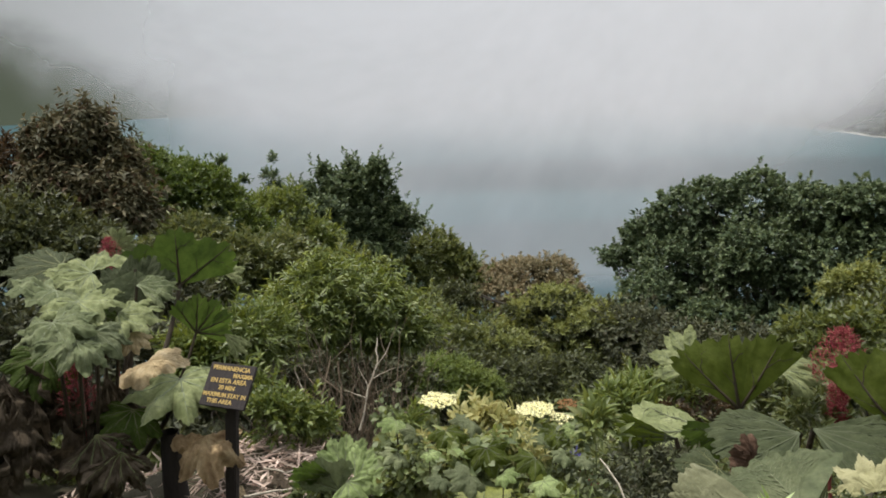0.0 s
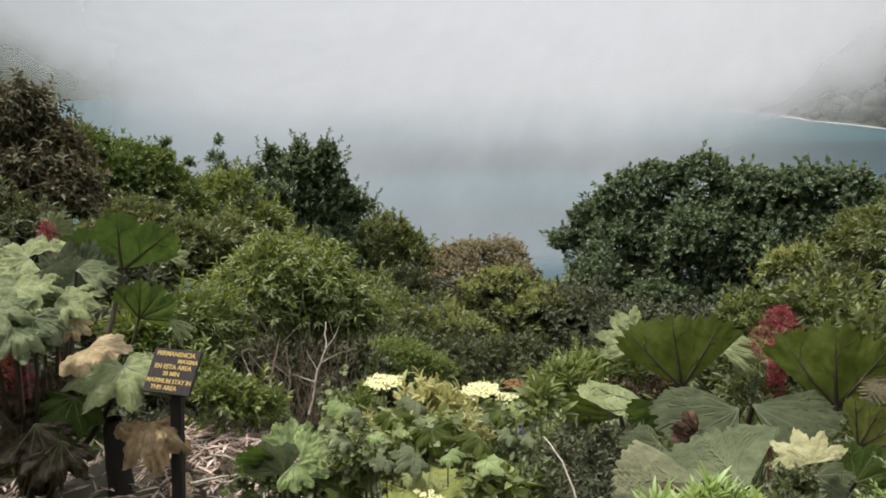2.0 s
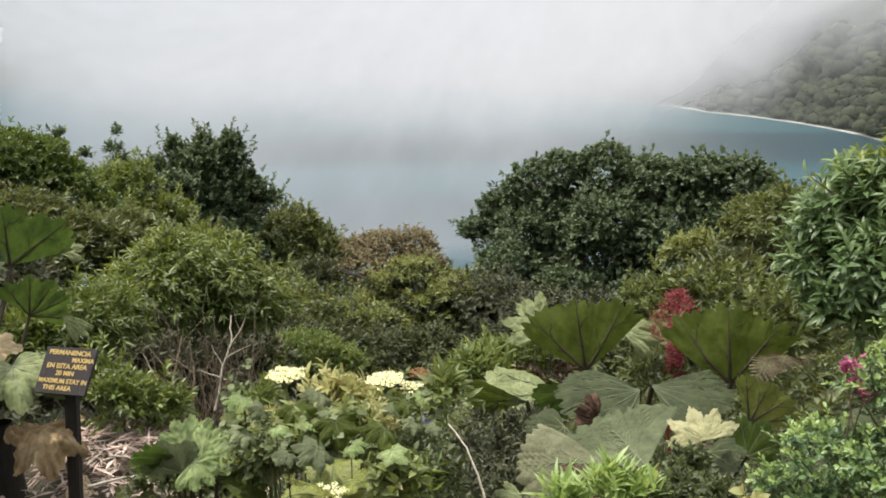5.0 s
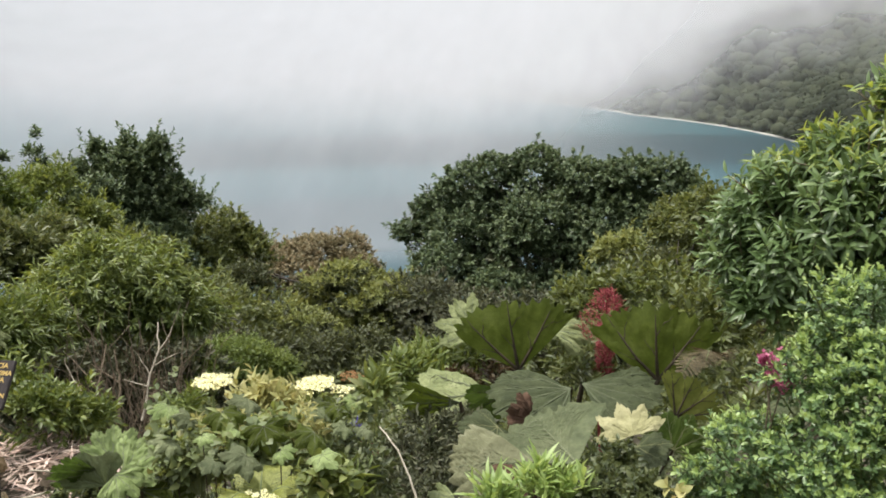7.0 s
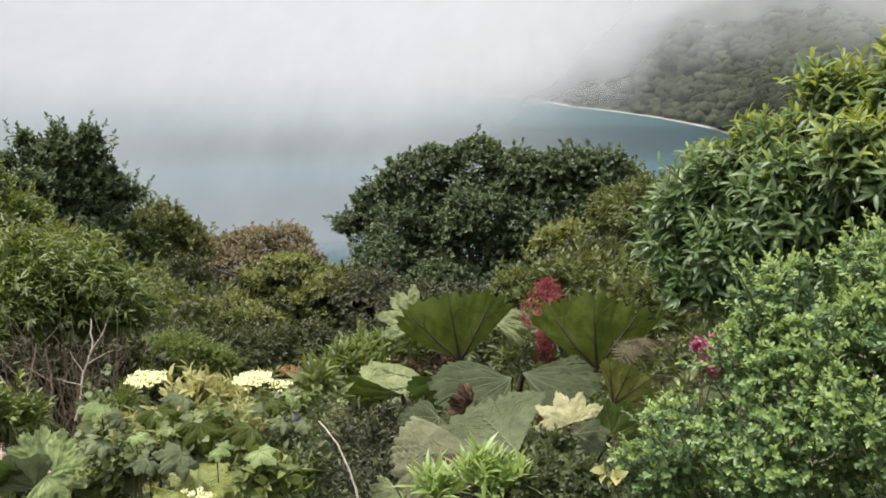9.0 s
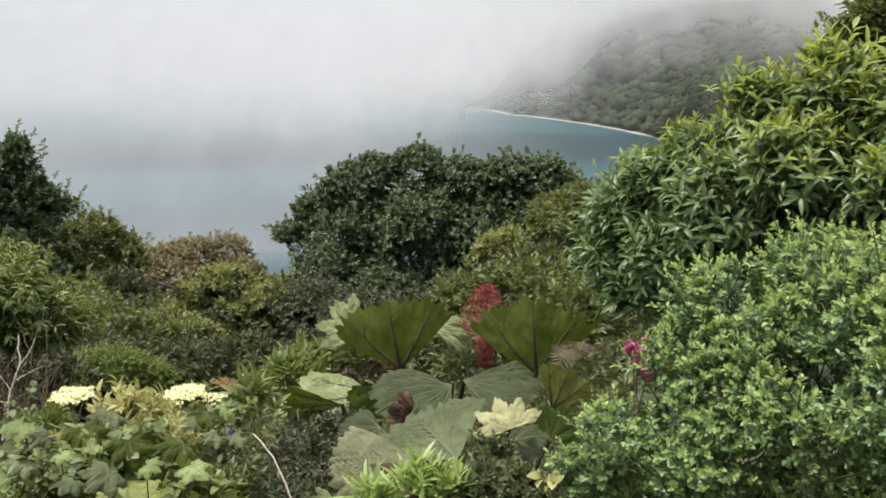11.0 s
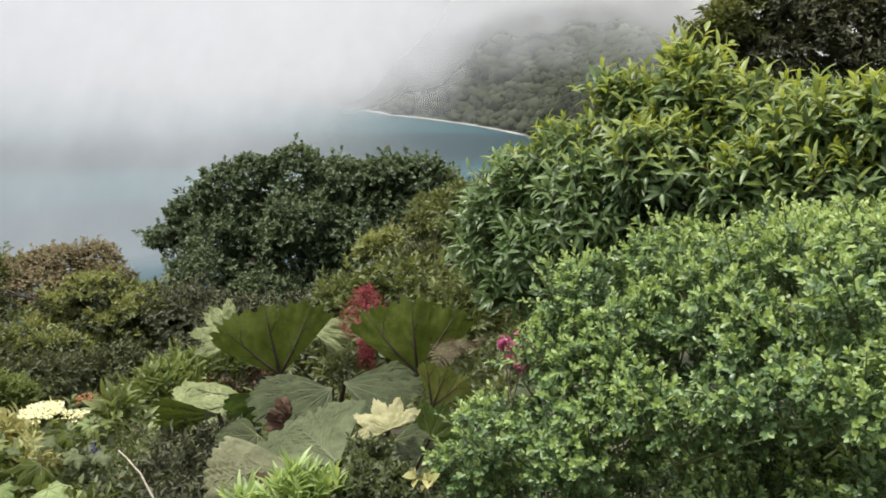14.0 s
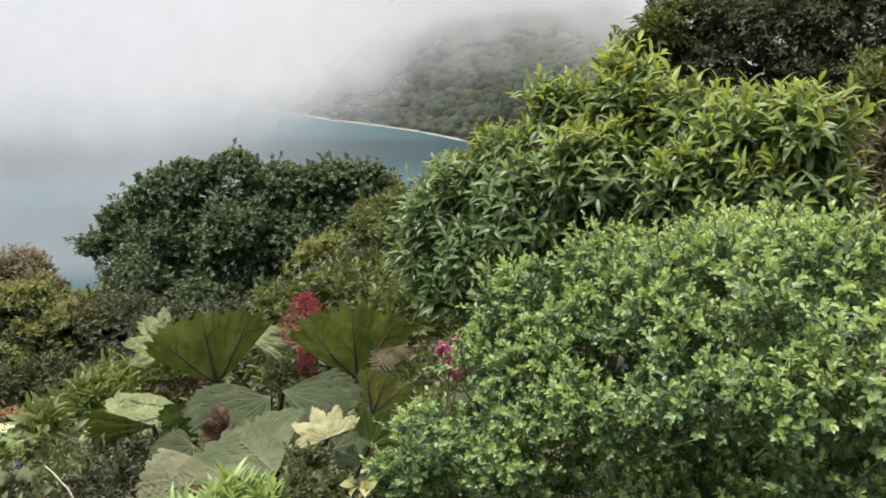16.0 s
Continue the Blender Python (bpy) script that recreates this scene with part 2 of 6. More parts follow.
# low herbs, toned down so the colour holds some shade from the plants above
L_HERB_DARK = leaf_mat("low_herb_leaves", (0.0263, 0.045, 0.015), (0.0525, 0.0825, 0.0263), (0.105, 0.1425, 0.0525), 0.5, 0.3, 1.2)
M_VIOLET = leaf_mat("violet_petals", (0.05, 0.045, 0.14), (0.09, 0.08, 0.22), (0.16, 0.15, 0.3), 0.6, 0.2, 3, 0.3)
M_ORANGE = leaf_mat("orange_petals", (0.35, 0.07, 0.02), (0.5, 0.13, 0.03), (0.6, 0.22, 0.06), 0.6, 0.3, 3, 0.3)
L_YELLOW = leaf_mat("yellowed_leaves", (0.15, 0.19, 0.05), (0.26, 0.30, 0.09), (0.38, 0.42, 0.17), 0.6, 0.3, 1.2)
L_FERN = leaf_mat("fern_pinnae", (0.13, 0.18, 0.035), (0.2, 0.26, 0.055), (0.28, 0.35, 0.09), 0.5, 0.35, 1.5)
L_FERN_DRY = leaf_mat("dry_fern_pinnae", (0.028, 0.027, 0.012), (0.066, 0.062, 0.028), (0.14, 0.132, 0.062), 0.8, 0.2, 1.5)
L_FAR = leaf_mat("far_forest_leaves", (0.016, 0.025, 0.013), (0.025, 0.038, 0.019), (0.047, 0.064, 0.033), 0.85, 0.05, 0.06, 0.15)
M_SAND = solid_mat("pale_shore_sand", [(0.3, (0.24, 0.23, 0.2)), (0.7, (0.42, 0.4, 0.36))], 0.1, 0.9, 0.2, 2)


# ---- geometry helpers ----
def part(name, mesh, material, parent=None, label=""):
    """One mesh object, under a thing or a part. mesh: (verts, faces) arrays or a bmesh."""
    me = bpy.data.meshes.new(name)
    if isinstance(mesh, bmesh.types.BMesh):
        mesh.to_mesh(me)
        mesh.free()
    else:
        v, f = mesh
        v = np.asarray(v, np.float32)
        if isinstance(f, np.ndarray):
            k = f.shape[1]
            me.vertices.add(len(v))
            me.vertices.foreach_set("co", v.ravel())
            me.loops.add(f.size)
            me.loops.foreach_set("vertex_index", f.ravel().astype(np.int32))
            me.polygons.add(len(f))
            me.polygons.foreach_set("loop_start", np.arange(0, f.size, k, dtype=np.int32))
            me.update(calc_edges=True)
        else:
            me.from_pydata(v.tolist(), [], f)
    me.materials.append(material)
    ob = new(name, me)
    if parent:
        ob.parent = parent
    if label:
        tagged(ob, label)
    return ob


def smooth(ob):
    ob.data.polygons.foreach_set("use_smooth", [True] * len(ob.data.polygons))
    return ob


def thing(name, place, label, category, group="", kind=""):
    ob = new(name)
    ob.location = place
    ob.empty_display_size = 0.1
    return tagged(ob, label, category, group, kind)


def tube(pts, radii, sides=7):
    """A tapered, bent round stem through pts."""
    pts = np.asarray(pts, float)
    n = len(pts)
    d = np.gradient(pts, axis=0)
    d /= np.linalg.norm(d, axis=1)[:, None] + 1e-9
    ref = np.where(np.abs(d[:, 2:3]) > 0.9, [[1.0, 0, 0]], [[0, 0, 1.0]])
    a = np.cross(d, ref)
    a /= np.linalg.norm(a, axis=1)[:, None] + 1e-9
    b = np.cross(d, a)
    ang = np.linspace(0, 2 * np.pi, sides, endpoint=False)
    r = np.asarray(radii, float)[:, None, None]
    v = pts[:, None] + r * (np.cos(ang)[None, :, None] * a[:, None] + np.sin(ang)[None, :, None] * b[:, None])
    i, j = np.meshgrid(np.arange(n - 1), np.arange(sides), indexing="ij")
    k = (j + 1) % sides
    f = np.stack([i * sides + j, i * sides + k, (i + 1) * sides + k, (i + 1) * sides + j], -1).reshape(-1, 4)
    return v.reshape(-1, 3), f


def join(meshes):
    vs, fs, o = [], [], 0
    for v, f in meshes:
        vs.append(v)
        fs.append(f + o)
        o += len(v)
    return np.concatenate(vs), np.concatenate(fs)


def bend(a, b, rng, sag=0.0, wob=0.06, n=7):
    """Points from a to b with a wobble and a sag."""
    a, b = np.asarray(a, float), np.asarray(b, float)
    s = np.linspace(0, 1, n)[:, None]
    ln = np.linalg.norm(b - a)
    w = np.cumsum(rng.normal(0, wob * ln / n ** 0.5, (n, 3)), axis=0) * s * (1 - s) * 2
    p = a + (b - a) * s + w
    p[:, 2] -= sag * ln * 4 * (s * (1 - s))[:, 0]
    return p


def unit(v):
    return v / (np.linalg.norm(v, axis=-1, keepdims=True) + 1e-9)


def leaves(base, way, up, length, width, fold=0.25, droop=0.15, fine=False):
    """Leaves as meshes: folded on the midrib, bent down at the tip. All arguments but the last are arrays."""
    n = len(base)
    way = unit(way)
    side = unit(np.cross(way, up))
    nor = np.cross(side, way)
    ln, wd = length[:, None], width[:, None]
    if not fine:
        v = np.stack([base,
                      base + way * ln * 0.45 + side * wd * 0.5 + nor * wd * fold,
                      base + way * ln - nor * ln * droop,
                      base + way * ln * 0.45 - side * wd * 0.5 + nor * wd * fold], 1)
        q = np.arange(n)[:, None] * 4
        f = np.concatenate([q + [0, 1, 2], q + [0, 2, 3]], 1).reshape(-1, 3)
        return v.reshape(-1, 3), f
    if fine == "round":
        v = np.stack([base,
                      base + way * ln * 0.3 + side * wd * 0.42 + nor * wd * fold * 0.6,
                      base + way * ln * 0.72 + side * wd * 0.45 + nor * wd * fold * 0.6,
                      base + way * ln - nor * ln * droop,
                      base + way * ln * 0.72 - side * wd * 0.45 + nor * wd * fold * 0.6,
                      base + way * ln * 0.3 - side * wd * 0.42 + nor * wd * fold * 0.6], 1)
        q = np.arange(n)[:, None] * 6
        f = np.concatenate([q + t for t in ([0, 1, 2], [0, 2, 3], [0, 3, 4], [0, 4, 5])], 1).reshape(-1, 3)
        return v.reshape(-1, 3), f
    c1 = base + way * ln * 0.33 + nor * ln * droop * 0.2
    c2 = base + way * ln * 0.7 - nor * ln * droop * 0.3
    v = np.stack([base,
                  c1 + side * wd * 0.48 + nor * wd * fold, c1, c1 - side * wd * 0.48 + nor * wd * fold,
                  c2 + side * wd * 0.36 + nor * wd * fold * 0.8, c2, c2 - side * wd * 0.36 + nor * wd * fold * 0.8,
                  base + way * ln - nor * ln * droop], 1)
    q = np.arange(n)[:, None] * 8
    f = np.concatenate([q + t for t in ([0, 1, 2], [0, 2, 3], [1, 4, 5], [1, 5, 2], [2, 5, 6], [2, 6, 3], [4, 7, 5], [5, 7, 6])], 1).reshape(-1, 3)
    return v.reshape(-1, 3), f


def tufts(blobs, count, rng, shell=0.35, lump=0.22, lump_size=0.5, low=-0.5):
    """Points and outward ways over a lumpy crown made of round masses (x, y, z, half width, half height)."""
    bl = np.asarray(blobs, float)
    area = bl[:, 3] * (bl[:, 3] + bl[:, 4])
    got_p, got_d = [], []
    need = count
    while need > 0:
        k = rng.choice(len(bl), need * 2, p=area / area.sum())
        d = unit(rng.normal(size=(need * 2, 3)))
        d = d[d[:, 2] > low]
        k = k[:len(d)]
        rad = np.stack([bl[k, 3], bl[k, 3] * 0.9, bl[k, 4]], 1)
        s = 1 - shell * rng.random(len(d)) ** 1.6
        p = bl[k, :3] + d * rad * s[:, None]
        ok = np.ones(len(p), bool)
        for b in bl:
            q = (p - b[:3]) / [b[3], b[3] * 0.9, b[4]]
            ok &= (q * q).sum(1) > (1 - shell) ** 2 * 0.9
        p, d, k, rad = p[ok], d[ok], k[ok], rad[ok]
        h = np.array([noise.noise(Vector(c) / max(lump_size, 1e-3)) + 0.5 * noise.noise(Vector(c) * 2.3 / max(lump_size, 1e-3)) for c in p])
        p = p + d * (h * lump)[:, None] * np.minimum(rad.min(1), lump_size * 3)[:, None]
        got_p.append(p[:need])
        got_d.append(d[:need])
        need -= len(p[:need])
    return np.concatenate(got_p), np.concatenate(got_d)


def sprigs(p, d, rng, per, length, width, twig, spread=0.8, rise=0.35, hang=0.0, fold=0.25, droop=0.15, fine=False, vary=0.35):
    """Leaves in tufts: `per` of them along a short twig at every point p, that grows outward along d."""
    n = len(p)
    ax = unit(d + np.array([0, 0, rise]) + rng.normal(0, 0.35, (n, 3)))
    t1 = unit(np.cross(ax, rng.normal(size=(n, 3))))
    t2 = np.cross(ax, t1)
    base, way, up = [], [], []
    start = rng.random(n) * 6.28
    tw = twig * rng.uniform(0.6, 1.3, n)
    for i in range(per):
        a = start + i * 2.4 + rng.normal(0, 0.25, n)
        out = t1 * np.cos(a)[:, None] + t2 * np.sin(a)[:, None]
        s = (i + 0.5) / per
        sp = spread * (1.15 - 0.6 * s)
        w = ax * math.cos(sp) + out * math.sin(sp) + rng.normal(0, 0.12, (n, 3))
        w[:, 2] -= hang
        base.append(p + ax * (tw * (s - 0.5))[:, None])
        way.append(w)
        up.append(ax + np.array([0, 0, 0.6]))
    base, way, up = np.concatenate(base), np.concatenate(way), np.concatenate(up)
    ln = length * rng.uniform(1 - vary, 1 + vary, len(base))
    wd = width * rng.uniform(1 - vary, 1 + vary, len(base))
    return leaves(base, way, up, ln, wd, fold, droop, fine)


# ---- ground ----
LAKE_Z = -38.4
LAKE_C = (0.0, 300.0)
# how far the shore lies from the lake's middle, by bearing
SHORE = [(-180, 330), (-135, 260), (-90, 212), (-45, 220), (-4, 221), (28, 244), (60, 330), (95, 520), (130, 640), (160, 480), (180, 330)]


def shore_radius(ang):
    return np.interp(np.degrees(ang), [s[0] for s in SHORE], [s[1] for s in SHORE])


def ground_z(x, y):
    """Height of the ground: a path's edge at the viewpoint, a steep bank down to the lake, the crater wall round it."""
    x, y = np.asarray(x, float), np.asarray(y, float)
    d = y - 0.35 * np.maximum(0, -x - 0.25 * y) - 0.9 * np.maximum(0, x - 0.55 * y)
    near = np.interp(d, [-50, 0.6, 6.5, 12, 40, 84, 110], [0.6, 0.0, -2.4, -4.6, -17.8, -38.6, -44])
    near = np.where(d < 0.6, 0.02 * np.minimum(-d, 20), near)
    near = near + 0.8 * np.exp(-((x + 1.75) / 1.3) ** 2 - ((y - 7.2) / 1.2) ** 2)
    dx, dy = x - LAKE_C[0], y - LAKE_C[1]
    out = np.hypot(dx, dy) - shore_radius(np.arctan2(dy, dx))
    wall = LAKE_Z + np.interp(out, [-60, 0, 4, 9, 60, 160, 320, 600, 3000], [-9, -0.3, 0.6, 1.2, 34, 95, 180, 260, 220])
    far = np.clip((np.hypot(x, y) - 60) / 60, 0, 1)
    far = far * far * (3 - 2 * far)
    return near * (1 - far) + wall * far


rng = np.random.default_rng(5)
az = np.radians(np.concatenate([np.arange(-180, -60, 4), np.arange(-60, 75, 0.75), np.arange(75, 180, 4)]))
rr = np.concatenate([[0.001], np.geomspace(0.5, 40, 90), np.geomspace(42, 700, 90), np.geomspace(760, 3500, 12)])
A, R = np.meshgrid(az, rr, indexing="ij")
gx, gy = R * np.sin(A), R * np.cos(A)
gz = ground_z(gx, gy)
bumps = np.array([noise.fractal(Vector((x * 0.7, y * 0.7, 0)), 1.0, 2.0, 4) for x, y in zip(gx.ravel(), gy.ravel())]).reshape(gx.shape)
gz = gz + bumps * np.clip(R * 0.03, 0.0, 0.35) * (R > 1.0)
na, nr = gx.shape
i, j = np.meshgrid(np.arange(na), np.arange(nr - 1), indexing="ij")
i2 = (i + 1) % na
gf = np.stack([i * nr + j, i * nr + j + 1, i2 * nr + j + 1, i2 * nr + j], -1).reshape(-1, 4)
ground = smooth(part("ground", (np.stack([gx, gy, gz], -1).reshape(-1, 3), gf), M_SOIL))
tagged(ground, "dark soil bank sloping down to the crater lake", "ground", kind="structure")

# ---- the lake ----
m, n, l, out = nodes_of("lake_water")
bs = n.new("ShaderNodeBsdfPrincipled")
bs.inputs["Roughness"].default_value = 0.3
bs.inputs["IOR"].default_value = 1.33
deep = noise_tex(n, l, 0.006, 3)
l.new(ramp(n, l, deep, [(0.35, (0.018, 0.064, 0.086)), (0.65, (0.028, 0.085, 0.098))]), bs.inputs["Base Color"])
wav = noise_tex(n, l, 0.12, 3)
bp = n.new("ShaderNodeBump")
bp.inputs["Strength"].default_value, bp.inputs["Distance"].default_value = 0.02, 0.2
l.new(wav, bp.inputs["Height"])
l.new(bp.outputs["Normal"], bs.inputs["Normal"])
l.new(bs.outputs[0], out.inputs["Surface"])
M_WATER = m
ang = np.linspace(-np.pi, np.pi, 181)[:-1]
ring = [np.stack([LAKE_C[0] + s * (shore_radius(ang) + 2.0) * np.cos(ang), LAKE_C[1] + s * (shore_radius(ang) + 2.0) * np.sin(ang), np.full(180, LAKE_Z)], 1) for s in (0.0005, 0.5, 1.0)]
v = np.concatenate(ring)
f = np.array([[k * 180 + q, k * 180 + (q + 1) % 180, (k + 1) * 180 + (q + 1) % 180, (k + 1) * 180 + q] for k in range(2) for q in range(180)])
water = part("water", (v, f), M_WATER)
tagged(water, "blue-green crater lake under drifting mist", "lake", kind="structure")

# pale strip of beach along the shore
wob = 1.6 * np.sin(ang * 37) + 1.1 * np.sin(ang * 61 + 1)
ring = [np.stack([LAKE_C[0] + (shore_radius(ang) + o) * np.cos(ang), LAKE_C[1] + (shore_radius(ang) + o) * np.sin(ang), np.full(180, LAKE_Z + h)], 1) for o, h in ((-0.6, -0.2), (0.2, 0.15), (0.9 + wob * 0.35, 0.4), (1.8 + wob * 0.35, 0.3))]
f = np.array([[k * 180 + q, k * 180 + (q + 1) % 180, (k + 1) * 180 + (q + 1) % 180, (k + 1) * 180 + q] for k in range(3) for q in range(180)])
beach = part("beach", (np.concatenate(ring), f), M_SAND)
tagged(beach, "thin pale strip of sandy beach along the lake", "beach", kind="structure")


# ---- far woods on the crater wall ----
def far_woods():
    """Rounded crowns crowding the crater wall: a lumpy dome each, ragged with tufts."""
    rng = np.random.default_rng(11)
    noise.seed_set(11)
    ico = bmesh.new()
    bmesh.ops.create_icosphere(ico, subdivisions=2, radius=1.0)
    ball = np.array([q.co[:] for q in ico.verts])
    tri = np.array([[q.index for q in f.verts] for f in ico.faces])
    ico.free()
    tri = tri[ball[tri][:, :, 2].min(1) > -0.55]
    vs, fs, o = [], [], 0
    for lo, hi, many in ((24.5, 50, 3600), (-38, -14, 2600)):
        a = np.radians(rng.uniform(lo, hi, many))
        r = rng.uniform(300 if lo > 0 else 220, 620 if lo > 0 else 640, many)
        if lo > 0:
            r[: many // 2] = rng.uniform(300, 440, many // 2)
        x, y = r * np.sin(a), r * np.cos(a)
        dx, dy = x - LAKE_C[0], y - LAKE_C[1]
        off = np.hypot(dx, dy) - shore_radius(np.arctan2(dy, dx))
        ok = (off > 4) & (off < (190 if lo > 0 else 130))
        x, y, off = x[ok], y[ok], off[ok]
        z = ground_z(x, y)
        for cx, cy, cz, of in zip(x, y, z, off):
            size = rng.uniform(2.6, 5.2) * (0.75 if of < 10 else 1.2 if of > 40 else 1) * (1.5 if lo < 0 else 1)
            c = np.array([cx, cy, cz + size * 0.4 + rng.uniform(0, 3.0) * (of > 14)])
            shift = rng.uniform(0, 90, 3)
            h = np.array([noise.noise(Vector(q * 1.9 + shift)) for q in ball])
            v = c + ball * (1 + 0.5 * h)[:, None] * size * [1, 1, rng.uniform(0.6, 1.0)]
            k = 34 if of < 40 and lo > 0 else 8
            d = unit(rng.normal(size=(k, 3)) + [0, 0, 0.45])
            p = c + d * size * rng.uniform(0.85, 1.2, (k, 1)) * [1, 1, 0.8]
            w = unit(np.cross(d, rng.normal(size=(k, 3))) + d * 0.5)
            lv, lf = leaves(p - w * size * 0.12, w, d + rng.normal(0, 0.3, (k, 3)), np.full(k, size * 0.3), np.full(k, size * 0.24))
            vs += [v, lv]
            fs += [tri + o, lf + o + len(v)]
            o += len(v) + len(lv)
    return np.concatenate(vs), np.concatenate(fs)


woods = smooth(part("far_woods", far_woods(), L_FAR))
tagged(woods, "dense dark cloud forest on the crater wall", "forest", kind="stuff")


# ---- drifting mist over the lake: thin vaulted sheets of cloud with ragged holes ----
def mist_mat(name, low, high, seed, scale, thin, cover, veil=0.0, rough=1.1, tall=1.0, foot=8.0, wear=0.01):
    """White scattering cloud. low, high: heights between which it thickens; thin: bearings (degrees) with a thinner stretch."""
    m, n, l, out = nodes_of(name)
    tc = n.new("ShaderNodeTexCoord")
    sep = n.new("ShaderNodeSeparateXYZ")
    l.new(tc.outputs["Object"], sep.inputs[0])

    def math_node(op, a, b=None, c=None):
        q = n.new("ShaderNodeMath")
        q.operation = op
        for k, vv in enumerate((a, b, c)):
            if vv is None:
                continue
            if isinstance(vv, (int, float)):
                q.inputs[k].default_value = vv
            else:
                l.new(vv, q.inputs[k])
        return q.outputs[0]

    def smoothstep(v, a, b):
        q = n.new("ShaderNodeMapRange")
        q.interpolation_type = "SMOOTHSTEP"
        q.inputs["From Min"].default_value, q.inputs["From Max"].default_value = a, b
        l.new(v, q.inputs["Value"])
        return q.outputs["Result"]

    mp = n.new("ShaderNodeMapping")
    mp.inputs["Location"].default_value = (seed * 31.7, seed * 17.3, seed * 7.1)
    mp.inputs["Scale"].default_value = (1, 1, tall)
    l.new(tc.outputs["Object"], mp.inputs["Vector"])
    tx = n.new("ShaderNodeTexNoise")
    tx.inputs["Scale"].default_value, tx.inputs["Detail"].default_value, tx.inputs["Roughness"].default_value = scale, 5, 0.55
    tx.inputs["Distortion"].default_value = 0.4
    l.new(mp.outputs["Vector"], tx.inputs["Vector"])
    wisp = math_node("SUBTRACT", tx.outputs["Fac"], 0.5)
    bearing = math_node("ARCTAN2", sep.outputs["X"], sep.outputs["Y"])
    lift = 0.0
    for centre, wide, amount in thin:
        q = math_node("DIVIDE", math_node("SUBTRACT", bearing, math.radians(centre)), math.radians(wide))
        g = math_node("POWER", 2.718, math_node("MULTIPLY", math_node("MULTIPLY", q, q), -1.0))
        g = math_node("MULTIPLY", g, amount)
        lift = g if lift == 0.0 else math_node("ADD", lift, g)
    height = math_node("ADD", sep.outputs["Z"], math_node("MULTIPLY", wisp, (high - low) * rough))
    if lift != 0.0:
        height = math_node("SUBTRACT", height, lift)
    dens = math_node("MULTIPLY", smoothstep(height, low, high), cover)
    if lift != 0.0:
        dens = math_node("MULTIPLY", dens, math_node("SUBTRACT", 1.0, math_node("MULTIPLY", lift, wear)))
    if veil:
        haze = math_node("MULTIPLY", smoothstep(math_node("SUBTRACT", math_node("MULTIPLY", wisp, 40), lift), -26, 10), veil)
        base = math_node("SUBTRACT", 0.24, math_node("MULTIPLY", lift, 0.009))
        gap = math_node("MULTIPLY", math_node("SUBTRACT", 1.0, dens), math_node("MULTIPLY", math_node("SUBTRACT", 1.0, haze), math_node("SUBTRACT", 1.0, base)))
        dens = math_node("SUBTRACT", 1.0, gap)
    dens = math_node("MULTIPLY", dens, smoothstep(sep.outputs["Z"], LAKE_Z + 0.5, LAKE_Z + foot))
    df = n.new("ShaderNodeBsdfDiffuse")
    df.inputs["Color"].default_value = (0.75, 0.742, 0.772, 1)
    tl = n.new("ShaderNodeBsdfTranslucent")
    tl.inputs["Color"].default_value = (0.75, 0.742, 0.772, 1)
    both = n.new("ShaderNodeMixShader")
    both.inputs["Fac"].default_value = 0.5
    l.new(df.outputs[0], both.inputs[1])
    l.new(tl.outputs[0], both.inputs[2])
    clear = n.new("ShaderNodeBsdfTransparent")
    ms = n.new("ShaderNodeMixShader")
    l.new(dens, ms.inputs["Fac"])
    l.new(clear.outputs[0], ms.inputs[1])
    l.new(both.outputs[0], ms.inputs[2])
    l.new(ms.outputs[0], out.inputs["Surface"])
    return m


def mist_sheet(radius, bottom, top, lean, material):
    a = np.radians(np.linspace(-75, 95, 86))
    h = np.linspace(0, 1, 9)
    A, H = np.meshgrid(a, h, indexing="ij")
    rr = radius + lean * H
    v = np.stack([rr * np.sin(A), rr * np.cos(A), bottom + (top - bottom) * H], -1).reshape(-1, 3)
    i, j = np.meshgrid(np.arange(85), np.arange(8), indexing="ij")
    f = np.stack([i * 9 + j, i * 9 + j + 1, (i + 1) * 9 + j + 1, (i + 1) * 9 + j], -1).reshape(-1, 4)
    ob = smooth(part("backdrop_mist", (v, f), material))
    return tagged(ob, "white mist drifting over the crater lake", "mist", "layers of mist", "structure")


mist_sheet(138, LAKE_Z + 0.5, 60, 90, mist_mat("mist_near", -44, 18, 1, 0.012, [(44, 23, 26), (-34, 17, 38)], 0.72, 0.36, 1.7, 0.4, 5, 0.022))
mist_sheet(255, LAKE_Z + 0.5, 90, 120, mist_mat("mist_middle", -46, -17, 2, 0.011, [(43, 19, 36), (-34, 17, 58)], 0.94, 0.0, 2.2, 0.4, 30, 0.007))
mist_sheet(1150, LAKE_Z + 1, 420, 250, mist_mat("mist_far", -60, -10, 3, 0.003, [], 1.0))


